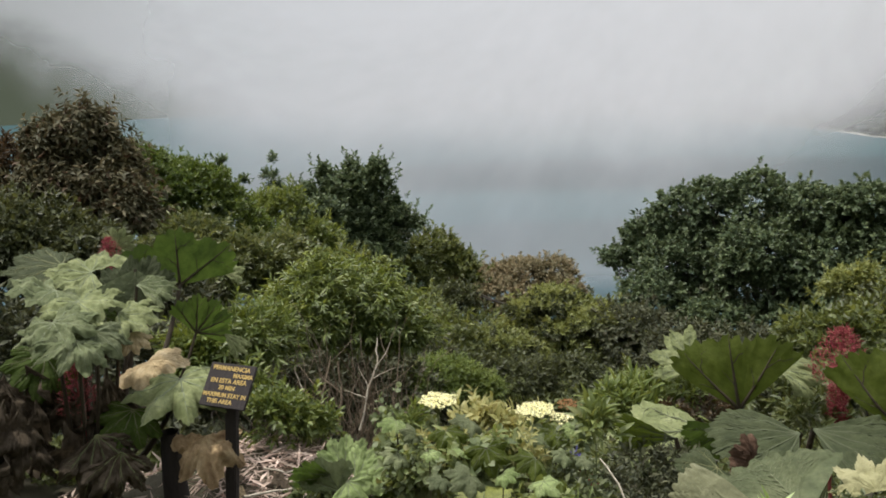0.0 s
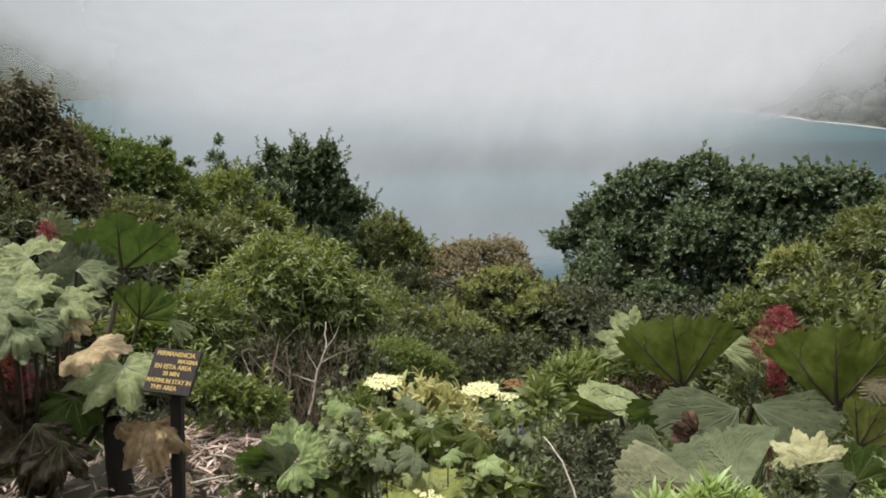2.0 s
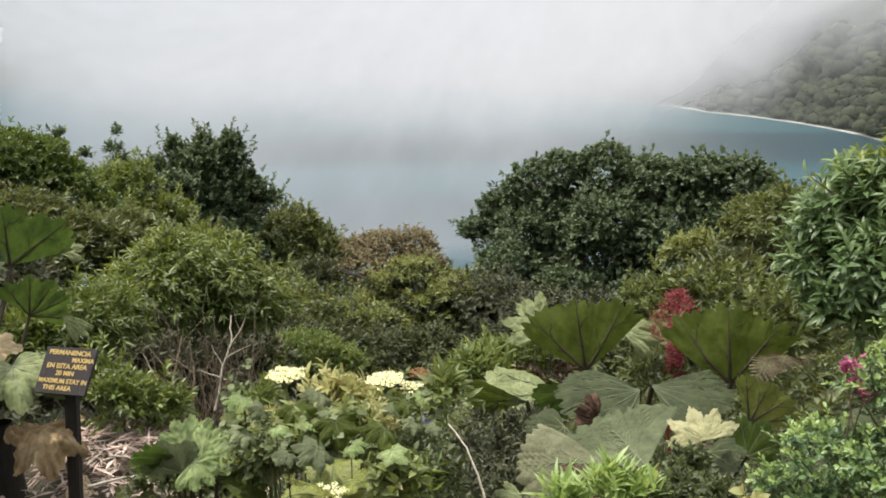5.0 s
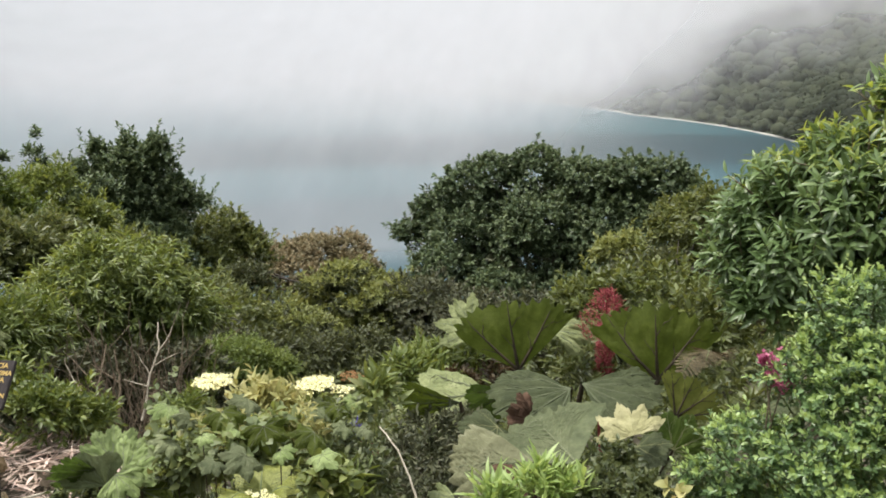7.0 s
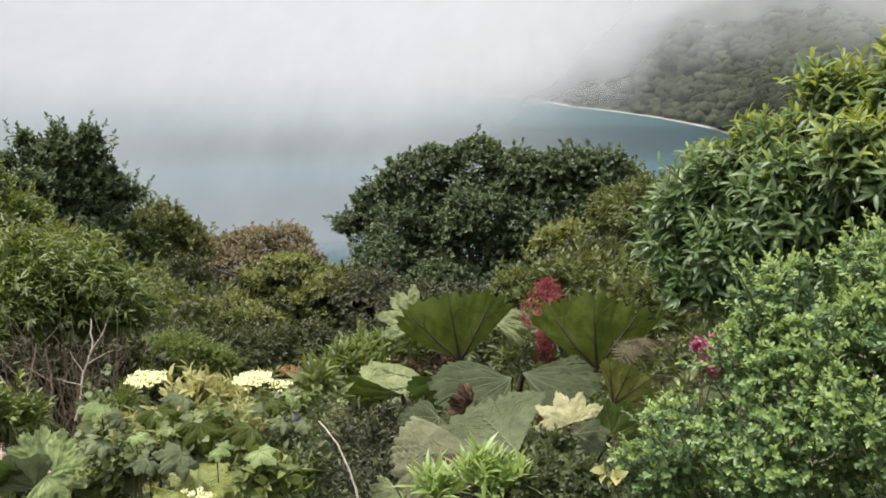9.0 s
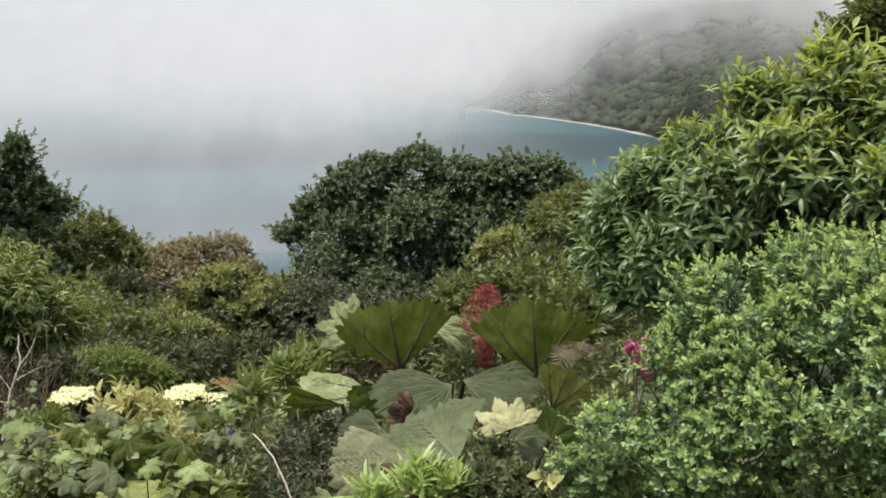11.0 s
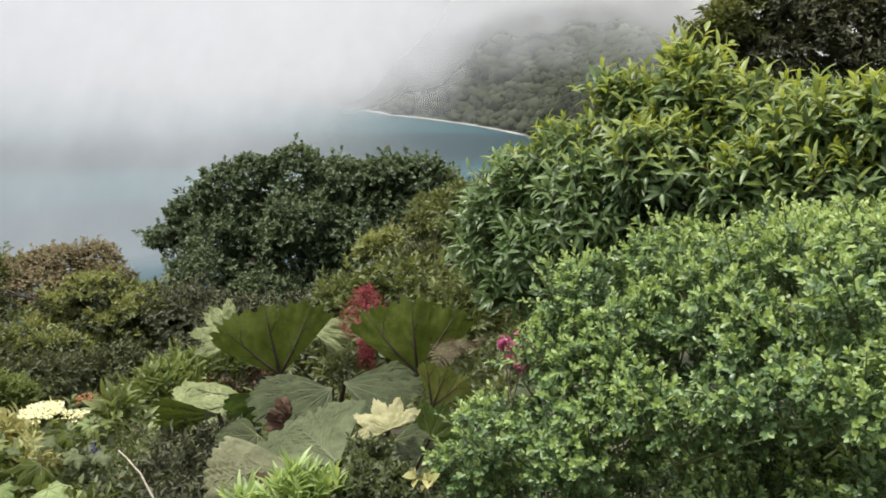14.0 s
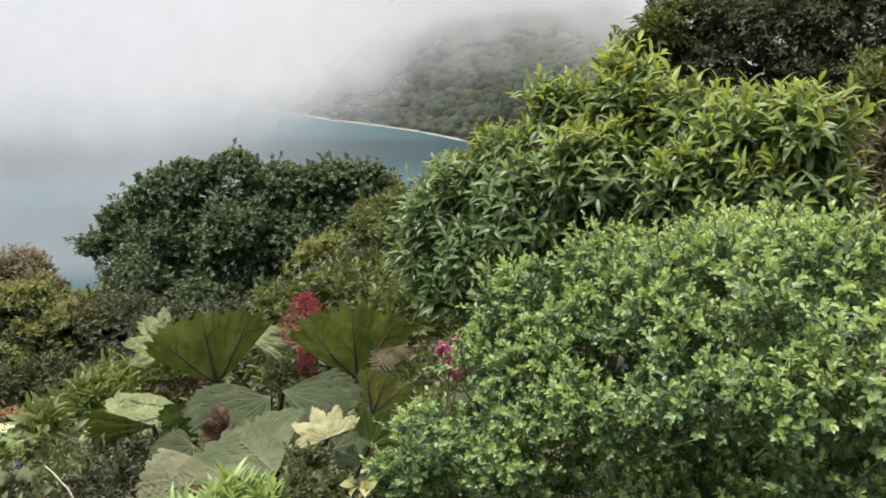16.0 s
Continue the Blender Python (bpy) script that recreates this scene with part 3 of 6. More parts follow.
# ---- trees and shrubs ----
def plant(name, blobs, leaf, label, category, count, per, length, width, twig, trunk=M_BARK, stems=1, seed=1, part_name="crown", tips=None, tip_share=0.0, group="", **kw):
    """A tree or bush: stems from the ground, limbs into each mass of leaves, and a crown of leaves in tufts."""
    rng = np.random.default_rng(seed)
    noise.seed_set(seed)
    bl = np.asarray(blobs, float)
    crown_kw = {k: kw.pop(k) for k in ("shell", "lump", "lump_size", "low") if k in kw}
    root = bl[:, :2].mean(0)
    gz0 = float(ground_z(*root))
    root = np.array([root[0], root[1], gz0])
    thing_ob = thing(name, root, label, category, group)
    spires = kw.pop("spires", 0)
    shelves = kw.pop("shelves", False)
    masses = bl
    puffs = kw.pop("puffs", 0)
    puff_size = kw.pop("puff_size", (0.26, 0.46))
    if puffs:
        kids = []
        for b in bl:
            w = unit(rng.normal(size=(puffs, 3)) + [0, -0.25, 0.35])
            sz = rng.uniform(*puff_size, puffs)
            for q, z in zip(w, sz):
                kids.append([*(b[:3] + q * [b[3], b[3] * 0.9, b[4]] * (0.97 - z * 0.85)), b[3] * z, max(b[4], b[3] * 0.6) * z * 0.85])
        masses = np.concatenate([bl * [1, 1, 1, 0.86, 0.86], np.array(kids)])
    p, d = tufts(masses, count, rng, **crown_kw)
    stray = rng.random(len(p)) < 0.1
    p = p + d * (stray * rng.uniform(0.2, 1.2, len(p)) * twig * 1.6)[:, None]
    if spires:
        top = np.flatnonzero(d[:, 2] > 0.55)
        for c in rng.choice(top, spires, replace=False):
            k = rng.integers(2, 5)
            h = np.arange(k)[:, None] * twig * 0.6
            p = np.concatenate([p, p[c] + h * [0, 0, 1] + rng.normal(0, twig * 0.22, (k, 3)) * (1 - np.arange(k) / k)[:, None]])
            d = np.concatenate([d, np.tile([0, 0, 1.0], (k, 1)) + rng.normal(0, 0.4, (k, 3))])
    keep = p[:, 2] > ground_z(p[:, 0], p[:, 1]) + 0.02
    p, d = p[keep] - root, d[keep]
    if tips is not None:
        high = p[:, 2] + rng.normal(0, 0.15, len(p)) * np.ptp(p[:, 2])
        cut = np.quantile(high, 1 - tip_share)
        # shelves: up-facing tufts take the lighter leaves, so lit tops are put into colour
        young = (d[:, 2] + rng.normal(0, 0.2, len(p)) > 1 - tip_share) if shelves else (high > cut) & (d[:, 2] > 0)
        part("young_lit_growth", sprigs(p[young] + d[young] * twig * 0.4, d[young], rng, per, length, width, twig, **kw), tips, thing_ob)
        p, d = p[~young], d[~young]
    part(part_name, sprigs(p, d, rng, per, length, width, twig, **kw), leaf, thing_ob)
    big = bl[:, 3].max()
    r0 = max(0.012, 0.05 * big)
    mid = bl[bl[:, 2].argmin(), :3] - root
    fork = np.array([mid[0] * 0.4, mid[1] * 0.4, max(0.1, mid[2] * 0.55)])
    for s in range(stems):
        foot = rng.normal(0, big * 0.12, 3) * [1, 1, 0] * (stems > 1)
        foot[2] = float(ground_z(root[0] + foot[0], root[1] + foot[1])) - root[2] - 0.1
        q = bend(foot, fork + rng.normal(0, big * 0.1, 3) * (stems > 1), rng)
        smooth(part("trunk" if stems == 1 else "stem", tube(q, np.linspace(r0, r0 * 0.6, 7) / stems ** 0.4), trunk, thing_ob))
    for b in bl:
        q = bend(fork, b[:3] - root + [0, 0, b[4] * 0.3], rng)
        smooth(part("limb", tube(q, np.linspace(r0 * 0.5, r0 * 0.12, 7), 6), trunk, thing_ob))
    return thing_ob


# the far bank of trees above the lake
plant("tree", [(8.5, 39.15, -7.79, 0.79, 0.62), (9.73, 38.86, -6.81, 1.12, 1.06), (10.95, 37.5, -5.36, 1.35, 1.22), (12.24, 37.1, -4.81, 1.22, 1.08), (14.14, 36.42, -4.52, 1.48, 1.21), (15.84, 34.62, -4.73, 1.44, 1.0), (17.69, 33.71, -4.54, 1.56, 0.94), (18.91, 32.47, -4.66, 1.28, 1.02), (19.54, 31.51, -5.42, 1.13, 1.01), (11.46, 37.35, -7.59, 2.61, 2.2), (14.2, 35.32, -7.33, 2.94, 2.54), (17.1, 34.02, -7.24, 2.92, 2.39), (18.89, 31.9, -7.15, 2.05, 2.05), (9.6, 35.8, -9.01, 1.85, 1.45), (11.81, 34.08, -9.54, 2.07, 1.16), (14.45, 33.05, -9.48, 2.32, 1.16), (16.73, 31.4, -8.94, 2.26, 1.26)],
      L_DARK, "dense dark green rounded tree above the lake", "tree", 12500, 7, 0.2, 0.15, 0.3, seed=21, puffs=26, spires=10, lump=0.5, lump_size=1.0, rise=0.6, shell=0.3, puff_size=(0.16, 0.34))
plant("tree", [(-3.95, 36.83, -3.81, 1.24, 1.12), (-2.83, 36.93, -3.16, 0.5, 0.9), (-3.98, 36.82, -2.94, 0.35, 0.74), (-5.27, 37.17, -3.11, 0.32, 0.65), (-6.2, 37.02, -4.25, 0.87, 0.87), (-2.55, 36.95, -4.9, 1.01, 1.01), (-1.46, 37.01, -5.34, 0.66, 0.31), (-5.0, 36.7, -5.0, 1.74, 1.49), (-3.37, 36.38, -6.54, 1.63, 1.51), (-2.69, 35.94, -7.76, 1.25, 1.0)],
      L_DARK, "dark green tree with upright sprays", "tree", 6000, 7, 0.2, 0.12, 0.38, seed=22, puffs=18, spires=30, lump=0.5, lump_size=0.9, rise=1.0, puff_size=(0.18, 0.36))
for k, masses in enumerate(([(-7.79, 38.25, -2.4, 0.18, 0.35), (-7.95, 38.22, -3.05, 0.38, 0.3), (-7.76, 38.26, -3.57, 0.36, 0.25)],
                            [(-9.8, 36.75, -2.17, 0.22, 0.22), (-9.97, 36.7, -2.55, 0.31, 0.14), (-8.94, 36.97, -3.1, 0.27, 0.15)])):
    plant("sapling", masses, L_DARK, "thin dark sapling standing above the bushes", "tree", 75, 6, 0.2, 0.1, 0.3, seed=222 + k, rise=0.9, shell=0.9, lump=0.2)
plant("tree", [(-0.42, 38.97, -7.49, 1.65, 1.15), (0.37, 38.77, -8.31, 1.37, 1.24), (-1.39, 37.66, -8.52, 1.61, 1.47)],
      L_OLIVE, "olive green tree on the steep bank", "tree", 1500, 7, 0.24, 0.12, 0.35, seed=23, puffs=10, spires=8, lump=0.6, lump_size=1.2, rise=0.6)
plant("tree", [(2.61, 43.98, -9.7, 1.21, 0.84), (4.25, 43.85, -9.33, 1.37, 0.67), (6.02, 43.65, -9.41, 1.38, 0.67), (3.5, 42.91, -10.43, 2.38, 1.34), (1.17, 44.04, -9.6, 1.05, 0.9), (0.39, 43.55, -10.33, 1.18, 1.18), (6.14, 42.62, -10.26, 1.51, 0.9)],
      L_TAN, "brownish flowering tree above the lake", "tree", 3000, 7, 0.2, 0.11, 0.3, seed=24, puffs=16, puff_size=(0.2, 0.38), spires=8, lump=0.5, lump_size=0.9, rise=0.6)


def boughs(x, y, z, wide, high, count, seed, bough=0.3, flat=0.28):
    """Flat shelves of foliage set over a dome of the given half width and height."""
    rng = np.random.default_rng(seed)
    d = unit(rng.normal(size=(count, 3)) * [1, 1, 0.8] + [0, -0.35, 0.45])
    d[:, 2] = np.abs(d[:, 2])
    size = wide * bough * rng.uniform(0.7, 1.25, count)
    c = np.array([x, y, z]) + d * [wide, wide * 0.9, high] * rng.uniform(0.72, 0.98, (count, 1))
    return np.concatenate([c, size[:, None], size[:, None] * flat], 1)


# layered boughs: light tops and shaded undersides are painted with two olive leaf colours
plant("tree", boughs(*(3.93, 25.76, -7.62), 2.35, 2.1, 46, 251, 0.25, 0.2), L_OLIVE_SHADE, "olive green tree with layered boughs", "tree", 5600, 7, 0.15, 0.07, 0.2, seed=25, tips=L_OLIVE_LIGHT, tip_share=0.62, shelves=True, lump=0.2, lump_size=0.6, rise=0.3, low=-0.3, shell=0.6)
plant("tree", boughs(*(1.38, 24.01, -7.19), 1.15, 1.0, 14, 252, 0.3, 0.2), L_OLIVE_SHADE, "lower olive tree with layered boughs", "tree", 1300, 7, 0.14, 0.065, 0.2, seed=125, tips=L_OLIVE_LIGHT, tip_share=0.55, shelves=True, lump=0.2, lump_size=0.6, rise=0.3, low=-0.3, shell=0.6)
# the dark below the layered tree is given by the shaded leaf colour
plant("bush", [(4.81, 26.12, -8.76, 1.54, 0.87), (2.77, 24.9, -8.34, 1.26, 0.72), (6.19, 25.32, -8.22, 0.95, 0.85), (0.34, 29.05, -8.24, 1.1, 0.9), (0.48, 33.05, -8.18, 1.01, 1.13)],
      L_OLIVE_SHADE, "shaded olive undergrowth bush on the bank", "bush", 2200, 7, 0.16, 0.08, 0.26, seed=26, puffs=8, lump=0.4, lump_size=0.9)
plant("bush", [(-5.81, 29.09, -3.03, 0.99, 0.70), (-4.97, 29.00, -4.38, 1.24, 0.91), (-5.95, 27.79, -4.30, 1.20, 1.00)],
      L_LIME, "light green leafy bush before dark trees", "bush", 1500, 7, 0.19, 0.08, 0.3, seed=27, puffs=9, lump=0.4, lump_size=0.8, rise=0.6)
plant("bush", [(-6.17, 18.85, -1.16, 1.31, 0.96), (-5.23, 19.01, -1.92, 1.03, 0.85), (-5.75, 18.98, -1.16, 1.17, 0.77), (-4.68, 19.10, -2.16, 0.69, 0.66), (-6.95, 18.64, -0.68, 0.89, 0.96), (-6.97, 17.43, -1.50, 1.17, 0.91)],
      L_RICH, "rounded rich green bush on the slope", "bush", 6500, 7, 0.1, 0.05, 0.15, seed=28, puffs=14, lump=0.4, lump_size=0.6, rise=0.5)
plant("tree", [(-5.51, 12.87, 0.77, 0.56, 0.44), (-5.98, 12.64, 0.48, 0.42, 0.54), (-5.21, 12.95, 0.25, 0.44, 0.54), (-5.86, 12.63, -0.09, 0.82, 0.67), (-5.02, 12.41, -0.34, 0.65, 0.56)],
      L_BROWN, "small tree with drooping brown and olive leaves", "tree", 3200, 7, 0.13, 0.05, 0.17, seed=29, puffs=9, lump=0.3, lump_size=0.5, hang=0.3, spread=1.0, fine=False, shell=0.5)
plant("bush", [(-7.04, 13.18, 0.05, 0.52, 0.62), (-7.50, 12.93, 0.01, 0.62, 0.72)],
      L_REDDISH, "reddish brown bush beside a tree", "bush", 900, 6, 0.14, 0.05, 0.2, seed=30)
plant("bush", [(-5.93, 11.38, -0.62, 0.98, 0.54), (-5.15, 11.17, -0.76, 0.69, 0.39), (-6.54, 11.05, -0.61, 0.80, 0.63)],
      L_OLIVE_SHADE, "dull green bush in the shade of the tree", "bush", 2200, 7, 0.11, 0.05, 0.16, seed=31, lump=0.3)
plant("bush", [(-3.60, 14.68, -1.92, 1.06, 0.64), (-4.32, 13.95, -1.92, 0.93, 0.62), (-4.78, 14.99, -1.42, 0.88, 0.49), (-3.10, 15.31, -1.98, 0.66, 0.55)],
      L_MID, "mid green bush with small leaves on the bank", "bush", 4200, 7, 0.12, 0.05, 0.16, seed=32, puffs=9, lump=0.5, lump_size=0.5)
plant("bush", [(-1.60, 10.19, -1.32, 0.62, 0.43), (-1.03, 10.24, -1.39, 0.51, 0.35), (-0.71, 10.18, -1.69, 0.40, 0.33), (-1.78, 9.89, -1.52, 0.43, 0.29)],
      L_BAMBOO, "dome shaped bush of drooping narrow leaves", "bush", 4600, 7, 0.12, 0.028, 0.15, M_BARK_RED, 6, seed=33, lump=0.45, lump_size=0.4, hang=0.5, fine=False, shell=0.3)
plant("bush", [(-2.36, 9.05, -1.40, 0.50, 0.28), (-2.67, 8.73, -1.45, 0.40, 0.24), (-2.09, 9.31, -1.47, 0.27, 0.24)],
      L_BAMBOO, "bright green narrow leaved bush", "bush", 2200, 7, 0.12, 0.026, 0.14, M_BARK_RED, 4, seed=34, lump=0.3, lump_size=0.4, hang=0.25, fine=False)
plant("bush", [(-0.11, 12.05, -3.17, 0.63, 0.35), (0.4, 12.05, -3.32, 0.42, 0.31), (-0.53, 11.54, -3.08, 0.36, 0.27)],
      L_MOUND, "low mound of fine bright green leaves", "bush", 5200, 7, 0.055, 0.024, 0.08, seed=35, lump=0.25, lump_size=0.3)
plant("bush", [(6.12, 12.67, -3.03, 0.5, 0.22), (6.58, 11.87, -2.72, 0.53, 0.25), (6.88, 11.12, -2.47, 0.41, 0.27), (6.7, 10.05, -2.13, 0.38, 0.32), (5.88, 11.11, -2.89, 0.81, 0.31), (6.25, 9.74, -2.46, 0.57, 0.28)],
      L_MID, "green bush with yellowish shoots", "bush", 3600, 7, 0.11, 0.042, 0.15, seed=36, puffs=9, lump=0.3, lump_size=0.5, tips=L_LIME, tip_share=0.5, shelves=True)
plant("bush", [(10.99, 21.42, -4.42, 0.59, 0.3), (11.27, 21.27, -4.11, 0.3, 0.17), (10.62, 21.6, -4.66, 0.3, 0.2)],
      L_OLIVE_LIGHT, "pale topped small tree before the dark one", "bush", 420, 7, 0.17, 0.07, 0.2, seed=37, lump=0.4)

# ---- right side: lance-leaved bush, small-leaved bush, dark trees behind ----
def shoot_bush(name, masses, label, leaf, tip, spacing, reach, per, length, width, seed, twigs=3, rise=0.5, spread=0.9, fine=True, hang=0.0, droop=0.15, tip_from=0.55, low=-0.3, bark=M_BARK, stems=5, hollow=0.4, core=1500, wild=0.08, hollow_size=0.2, tip_high=-9.0, young_side=0.0, gather=0.75):
    """A bush of leafy shoots: each shoot a thin stem with side twigs, leaves set round them and a rosette of young leaves at the end."""
    rng = np.random.default_rng(seed)
    noise.seed_set(seed)
    bl = np.asarray(masses, float)
    root = np.array([*bl[:, :2].mean(0), 0.0])
    root[2] = float(ground_z(root[0], root[1]))
    own = thing(name, root, label, "bush")
    cand, way = tufts(bl, 9000, rng, 0.12, 0.35, spacing * 3, low)
    open_spot = np.array([noise.noise(Vector(c) / hollow_size) for c in cand]) > -hollow
    cand, way = cand[open_spot], way[open_spot]
    kept = np.empty((0, 3))
    pick = []
    for k in range(len(cand)):
        if len(kept) == 0 or ((kept - cand[k]) ** 2).sum(1).min() > spacing * spacing:
            kept = np.concatenate([kept, cand[k:k + 1]])
            pick.append(k)
    p, d = cand[pick], way[pick]
    n = len(p)
    ax = unit(d + np.array([0, 0, rise]) + rng.normal(0, 0.25, (n, 3)))
    ln = reach * rng.uniform(0.65, 1.25, n) * np.where(rng.random(n) < wild, 1.75, 1.0)
    base, axis, long, young = [p - ax * (ln * 0.62)[:, None] - root], [ax], [ln], [d[:, 2]]
    for k in range(twigs):
        s = 0.3 + 0.5 * k / max(twigs, 1)
        out = unit(np.cross(ax, rng.normal(size=(n, 3))))
        base.append(base[0] + ax * (ln * s)[:, None])
        axis.append(unit(ax * 0.8 + out + np.array([0, 0, 0.25])))
        long.append(ln * (1 - s) * rng.uniform(0.6, 1.1, n))
        young.append(d[:, 2])
    base, axis, long, young = (np.concatenate(q) for q in (base, axis, long, young))
    m = len(base)
    t1 = unit(np.cross(axis, rng.normal(size=(m, 3))))
    t2 = np.cross(axis, t1)
    turn = rng.random(m) * 6.28
    sets = ([], [])
    for k in range(per):
        s = (k + 1.0) / per
        a = turn + k * 2.4 + rng.normal(0, 0.2, m)
        out = t1 * np.cos(a)[:, None] + t2 * np.sin(a)[:, None]
        sp = spread * (1.2 - 0.65 * s)
        w = axis * math.cos(sp) + out * math.sin(sp) + rng.normal(0, 0.12, (m, 3))
        w[:, 2] -= hang * (1 - s)
        q = base + axis * (long * s ** gather)[:, None]
        size = rng.uniform(0.75, 1.2, m) * (1.0 if s < 0.8 else 0.8)
        # young leaves are paler; young_side keeps them on up-facing shoots, painting in top light
        fresh = (s > tip_from) & (young + rng.normal(0, 0.25, m) > young_side) & (q[:, 2] + root[2] + rng.normal(0, 0.12, m) > tip_high)
        for dest, mask in zip(sets, (~fresh, fresh)):
            dest.append((q[mask], w[mask], (axis + np.array([0, 0, 0.6]))[mask], length * size[mask], width * size[mask] * rng.uniform(0.85, 1.15, mask.sum())))
    cp, cd = tufts(bl * [1, 1, 1, 0.8, 0.8], core, rng, 0.5, 0.3, spacing * 3, -0.7)
    inner = sprigs(cp - root, cd, rng, 6, length, width, reach * 0.5, spread, 0.3, fine=False)
    for word, dest, mat in (("foliage", sets[0], leaf), ("young_lit_growth", sets[1], tip)):
        b, w, u, lq, wq = (np.concatenate([e[k] for e in dest]) for k in range(5))
        mesh = leaves(b, w, u, lq, wq, 0.2, droop, fine)
        part(word, mesh, mat, own)
    part("inner_foliage", inner, leaf, own)
    stalks = [tube(np.stack([b - x * q * 0.3, b + x * q * 0.5, b + x * q]), [0.02 * q, 0.014 * q, 0.006 * q], 4) for b, x, q in zip(base[:n], ax, ln)]
    tagged(part("twig", join(stalks), bark, own), kind="stuff")
    big = bl[:, 3].max()
    for b in bl[:: max(1, len(bl) // stems)]:
        top = b[:3] - root + [0, 0, -0.1 * b[4]]
        foot = top * [0.35, 0.35, 0] + [0, 0, -0.08]
        foot[2] = float(ground_z(*(root + foot)[:2])) - root[2] - 0.05
        smooth(part("stem", tube(bend(foot, top, rng), np.linspace(0.05 * big, 0.014 * big, 7), 6), bark, own))
    return own


shoot_bush("bush", [(3.52, 3.09, 1.29, 0.23, 0.23), (3.39, 3.44, 1.18, 0.16, 0.19), (3.3, 3.53, 1.3, 0.07, 0.09), (3.59, 2.78, 1.17, 0.2, 0.22), (3.52, 2.36, 1.22, 0.17, 0.18), (3.52, 2.09, 1.24, 0.17, 0.19), (3.35, 3.06, 0.95, 0.33, 0.27), (3.5, 2.56, 0.91, 0.31, 0.25), (3.55, 2.14, 0.96, 0.26, 0.2), (3.23, 3.72, 0.93, 0.21, 0.16), (3.24, 3.45, 0.7, 0.35, 0.29), (3.13, 3.93, 0.73, 0.26, 0.2), (3.01, 4.14, 0.53, 0.21, 0.21), (2.96, 4.12, 0.31, 0.21, 0.25), (3.1, 3.7, 0.37, 0.3, 0.27), (3.47, 2.84, 0.55, 0.36, 0.24), (2.98, 3.92, 0.12, 0.21, 0.17), (3.27, 3.35, 0.29, 0.35, 0.23)],
           "large bush of glossy pointed leaves", L_LANCE, L_LANCE_TIP, 0.08, 0.23, 11, 0.108, 0.03, 41, 1, 0.75, 1.1, True, 0.25, 0.2, 0.5, -0.3, M_BARK_RED, 6, 0.38, 1400, 0.06, 0.4, 1.0)
shoot_bush("bush", [(1.96, 1.69, 0.69, 0.28, 0.23), (2.01, 1.38, 0.85, 0.31, 0.2), (1.99, 1.04, 0.97, 0.27, 0.18), (1.64, 1.73, 0.42, 0.25, 0.2), (1.78, 1.73, 0.59, 0.2, 0.19), (1.77, 1.45, 0.62, 0.23, 0.12), (1.75, 0.85, 0.69, 0.13, 0.05), (1.8, 1.16, 0.78, 0.23, 0.14), (1.78, 0.89, 0.84, 0.21, 0.11), (1.89, 0.77, 0.91, 0.22, 0.22), (1.48, 1.92, 0.38, 0.15, 0.13), (1.36, 1.94, 0.29, 0.1, 0.08), (1.68, 1.95, 0.59, 0.13, 0.13), (1.82, 1.89, 0.75, 0.14, 0.15), (2.02, 1.76, 0.9, 0.16, 0.1), (2.2, 1.37, 0.99, 0.24, 0.11), (2.05, 1.66, 0.04, 0.35, 0.17), (2.01, 1.19, 0.37, 0.37, 0.18), (2.07, 0.87, 0.55, 0.27, 0.19), (1.63, 1.86, 0.17, 0.27, 0.11)],
           "dense bush of small oval green leaves", L_BOX, L_BOX_TIP, 0.037, 0.13, 13, 0.0225, 0.0125, 42, 3, 0.75, 0.95, "round", 0.0, 0.1, 0.58, -0.15, M_HERB_STEM, 6, 0.08, 3000, 0.25, 0.11, young_side=0.12, gather=0.55)
plant("tree", [(11.44, 7.77, 1.95, 1.41, 0.66), (11.03, 8.50, 2.10, 1.04, 0.57), (11.81, 6.81, 1.89, 1.21, 0.83), (10.54, 8.81, 1.66, 0.56, 0.34), (11.75, 5.86, 2.12, 1.07, 1.07), (11.01, 7.88, 1.44, 1.20, 0.55), (11.49, 6.78, 1.25, 1.09, 0.63), (10.27, 9.12, 1.48, 0.41, 0.28), (11.52, 5.87, 1.00, 0.88, 0.70)],
      L_DARKER, "dark spreading tree behind the bushes", "tree", 5200, 7, 0.11, 0.045, 0.15, seed=43, puffs=10, lump=0.35, lump_size=0.5)
plant("bush", [(8.13, 4.18, 1.26, 0.24, 0.16), (8.62, 4.32, 1.48, 0.28, 0.2), (8.24, 3.95, 1.01, 0.37, 0.27)],
      L_OLIVE, "dull olive bush in the shade of the tree", "bush", 900, 7, 0.09, 0.035, 0.12, seed=44, lump=0.3)
plant("bush", [(6.84, 3.41, 0.55, 0.21, 0.25), (6.91, 3.26, 0.75, 0.27, 0.32), (7.25, 3.71, 0.72, 0.17, 0.15), (6.49, 2.99, 0.38, 0.3, 0.21)],
      L_BROWN, "brownish green bush in the shade", "bush", 1500, 7, 0.085, 0.032, 0.12, seed=45, lump=0.3)
plant("tree", [(9.68, 8.27, 1.87, 0.26, 0.24), (9.46, 8.52, 1.57, 0.18, 0.12), (9.56, 8.41, 1.68, 0.2, 0.13), (9.97, 8.24, 2.21, 0.2, 0.15)],
      L_OLIVE, "olive sprays of a small tree before the dark one", "tree", 420, 7, 0.12, 0.05, 0.18, seed=46, lump=0.4, lump_size=0.3, shell=0.7)

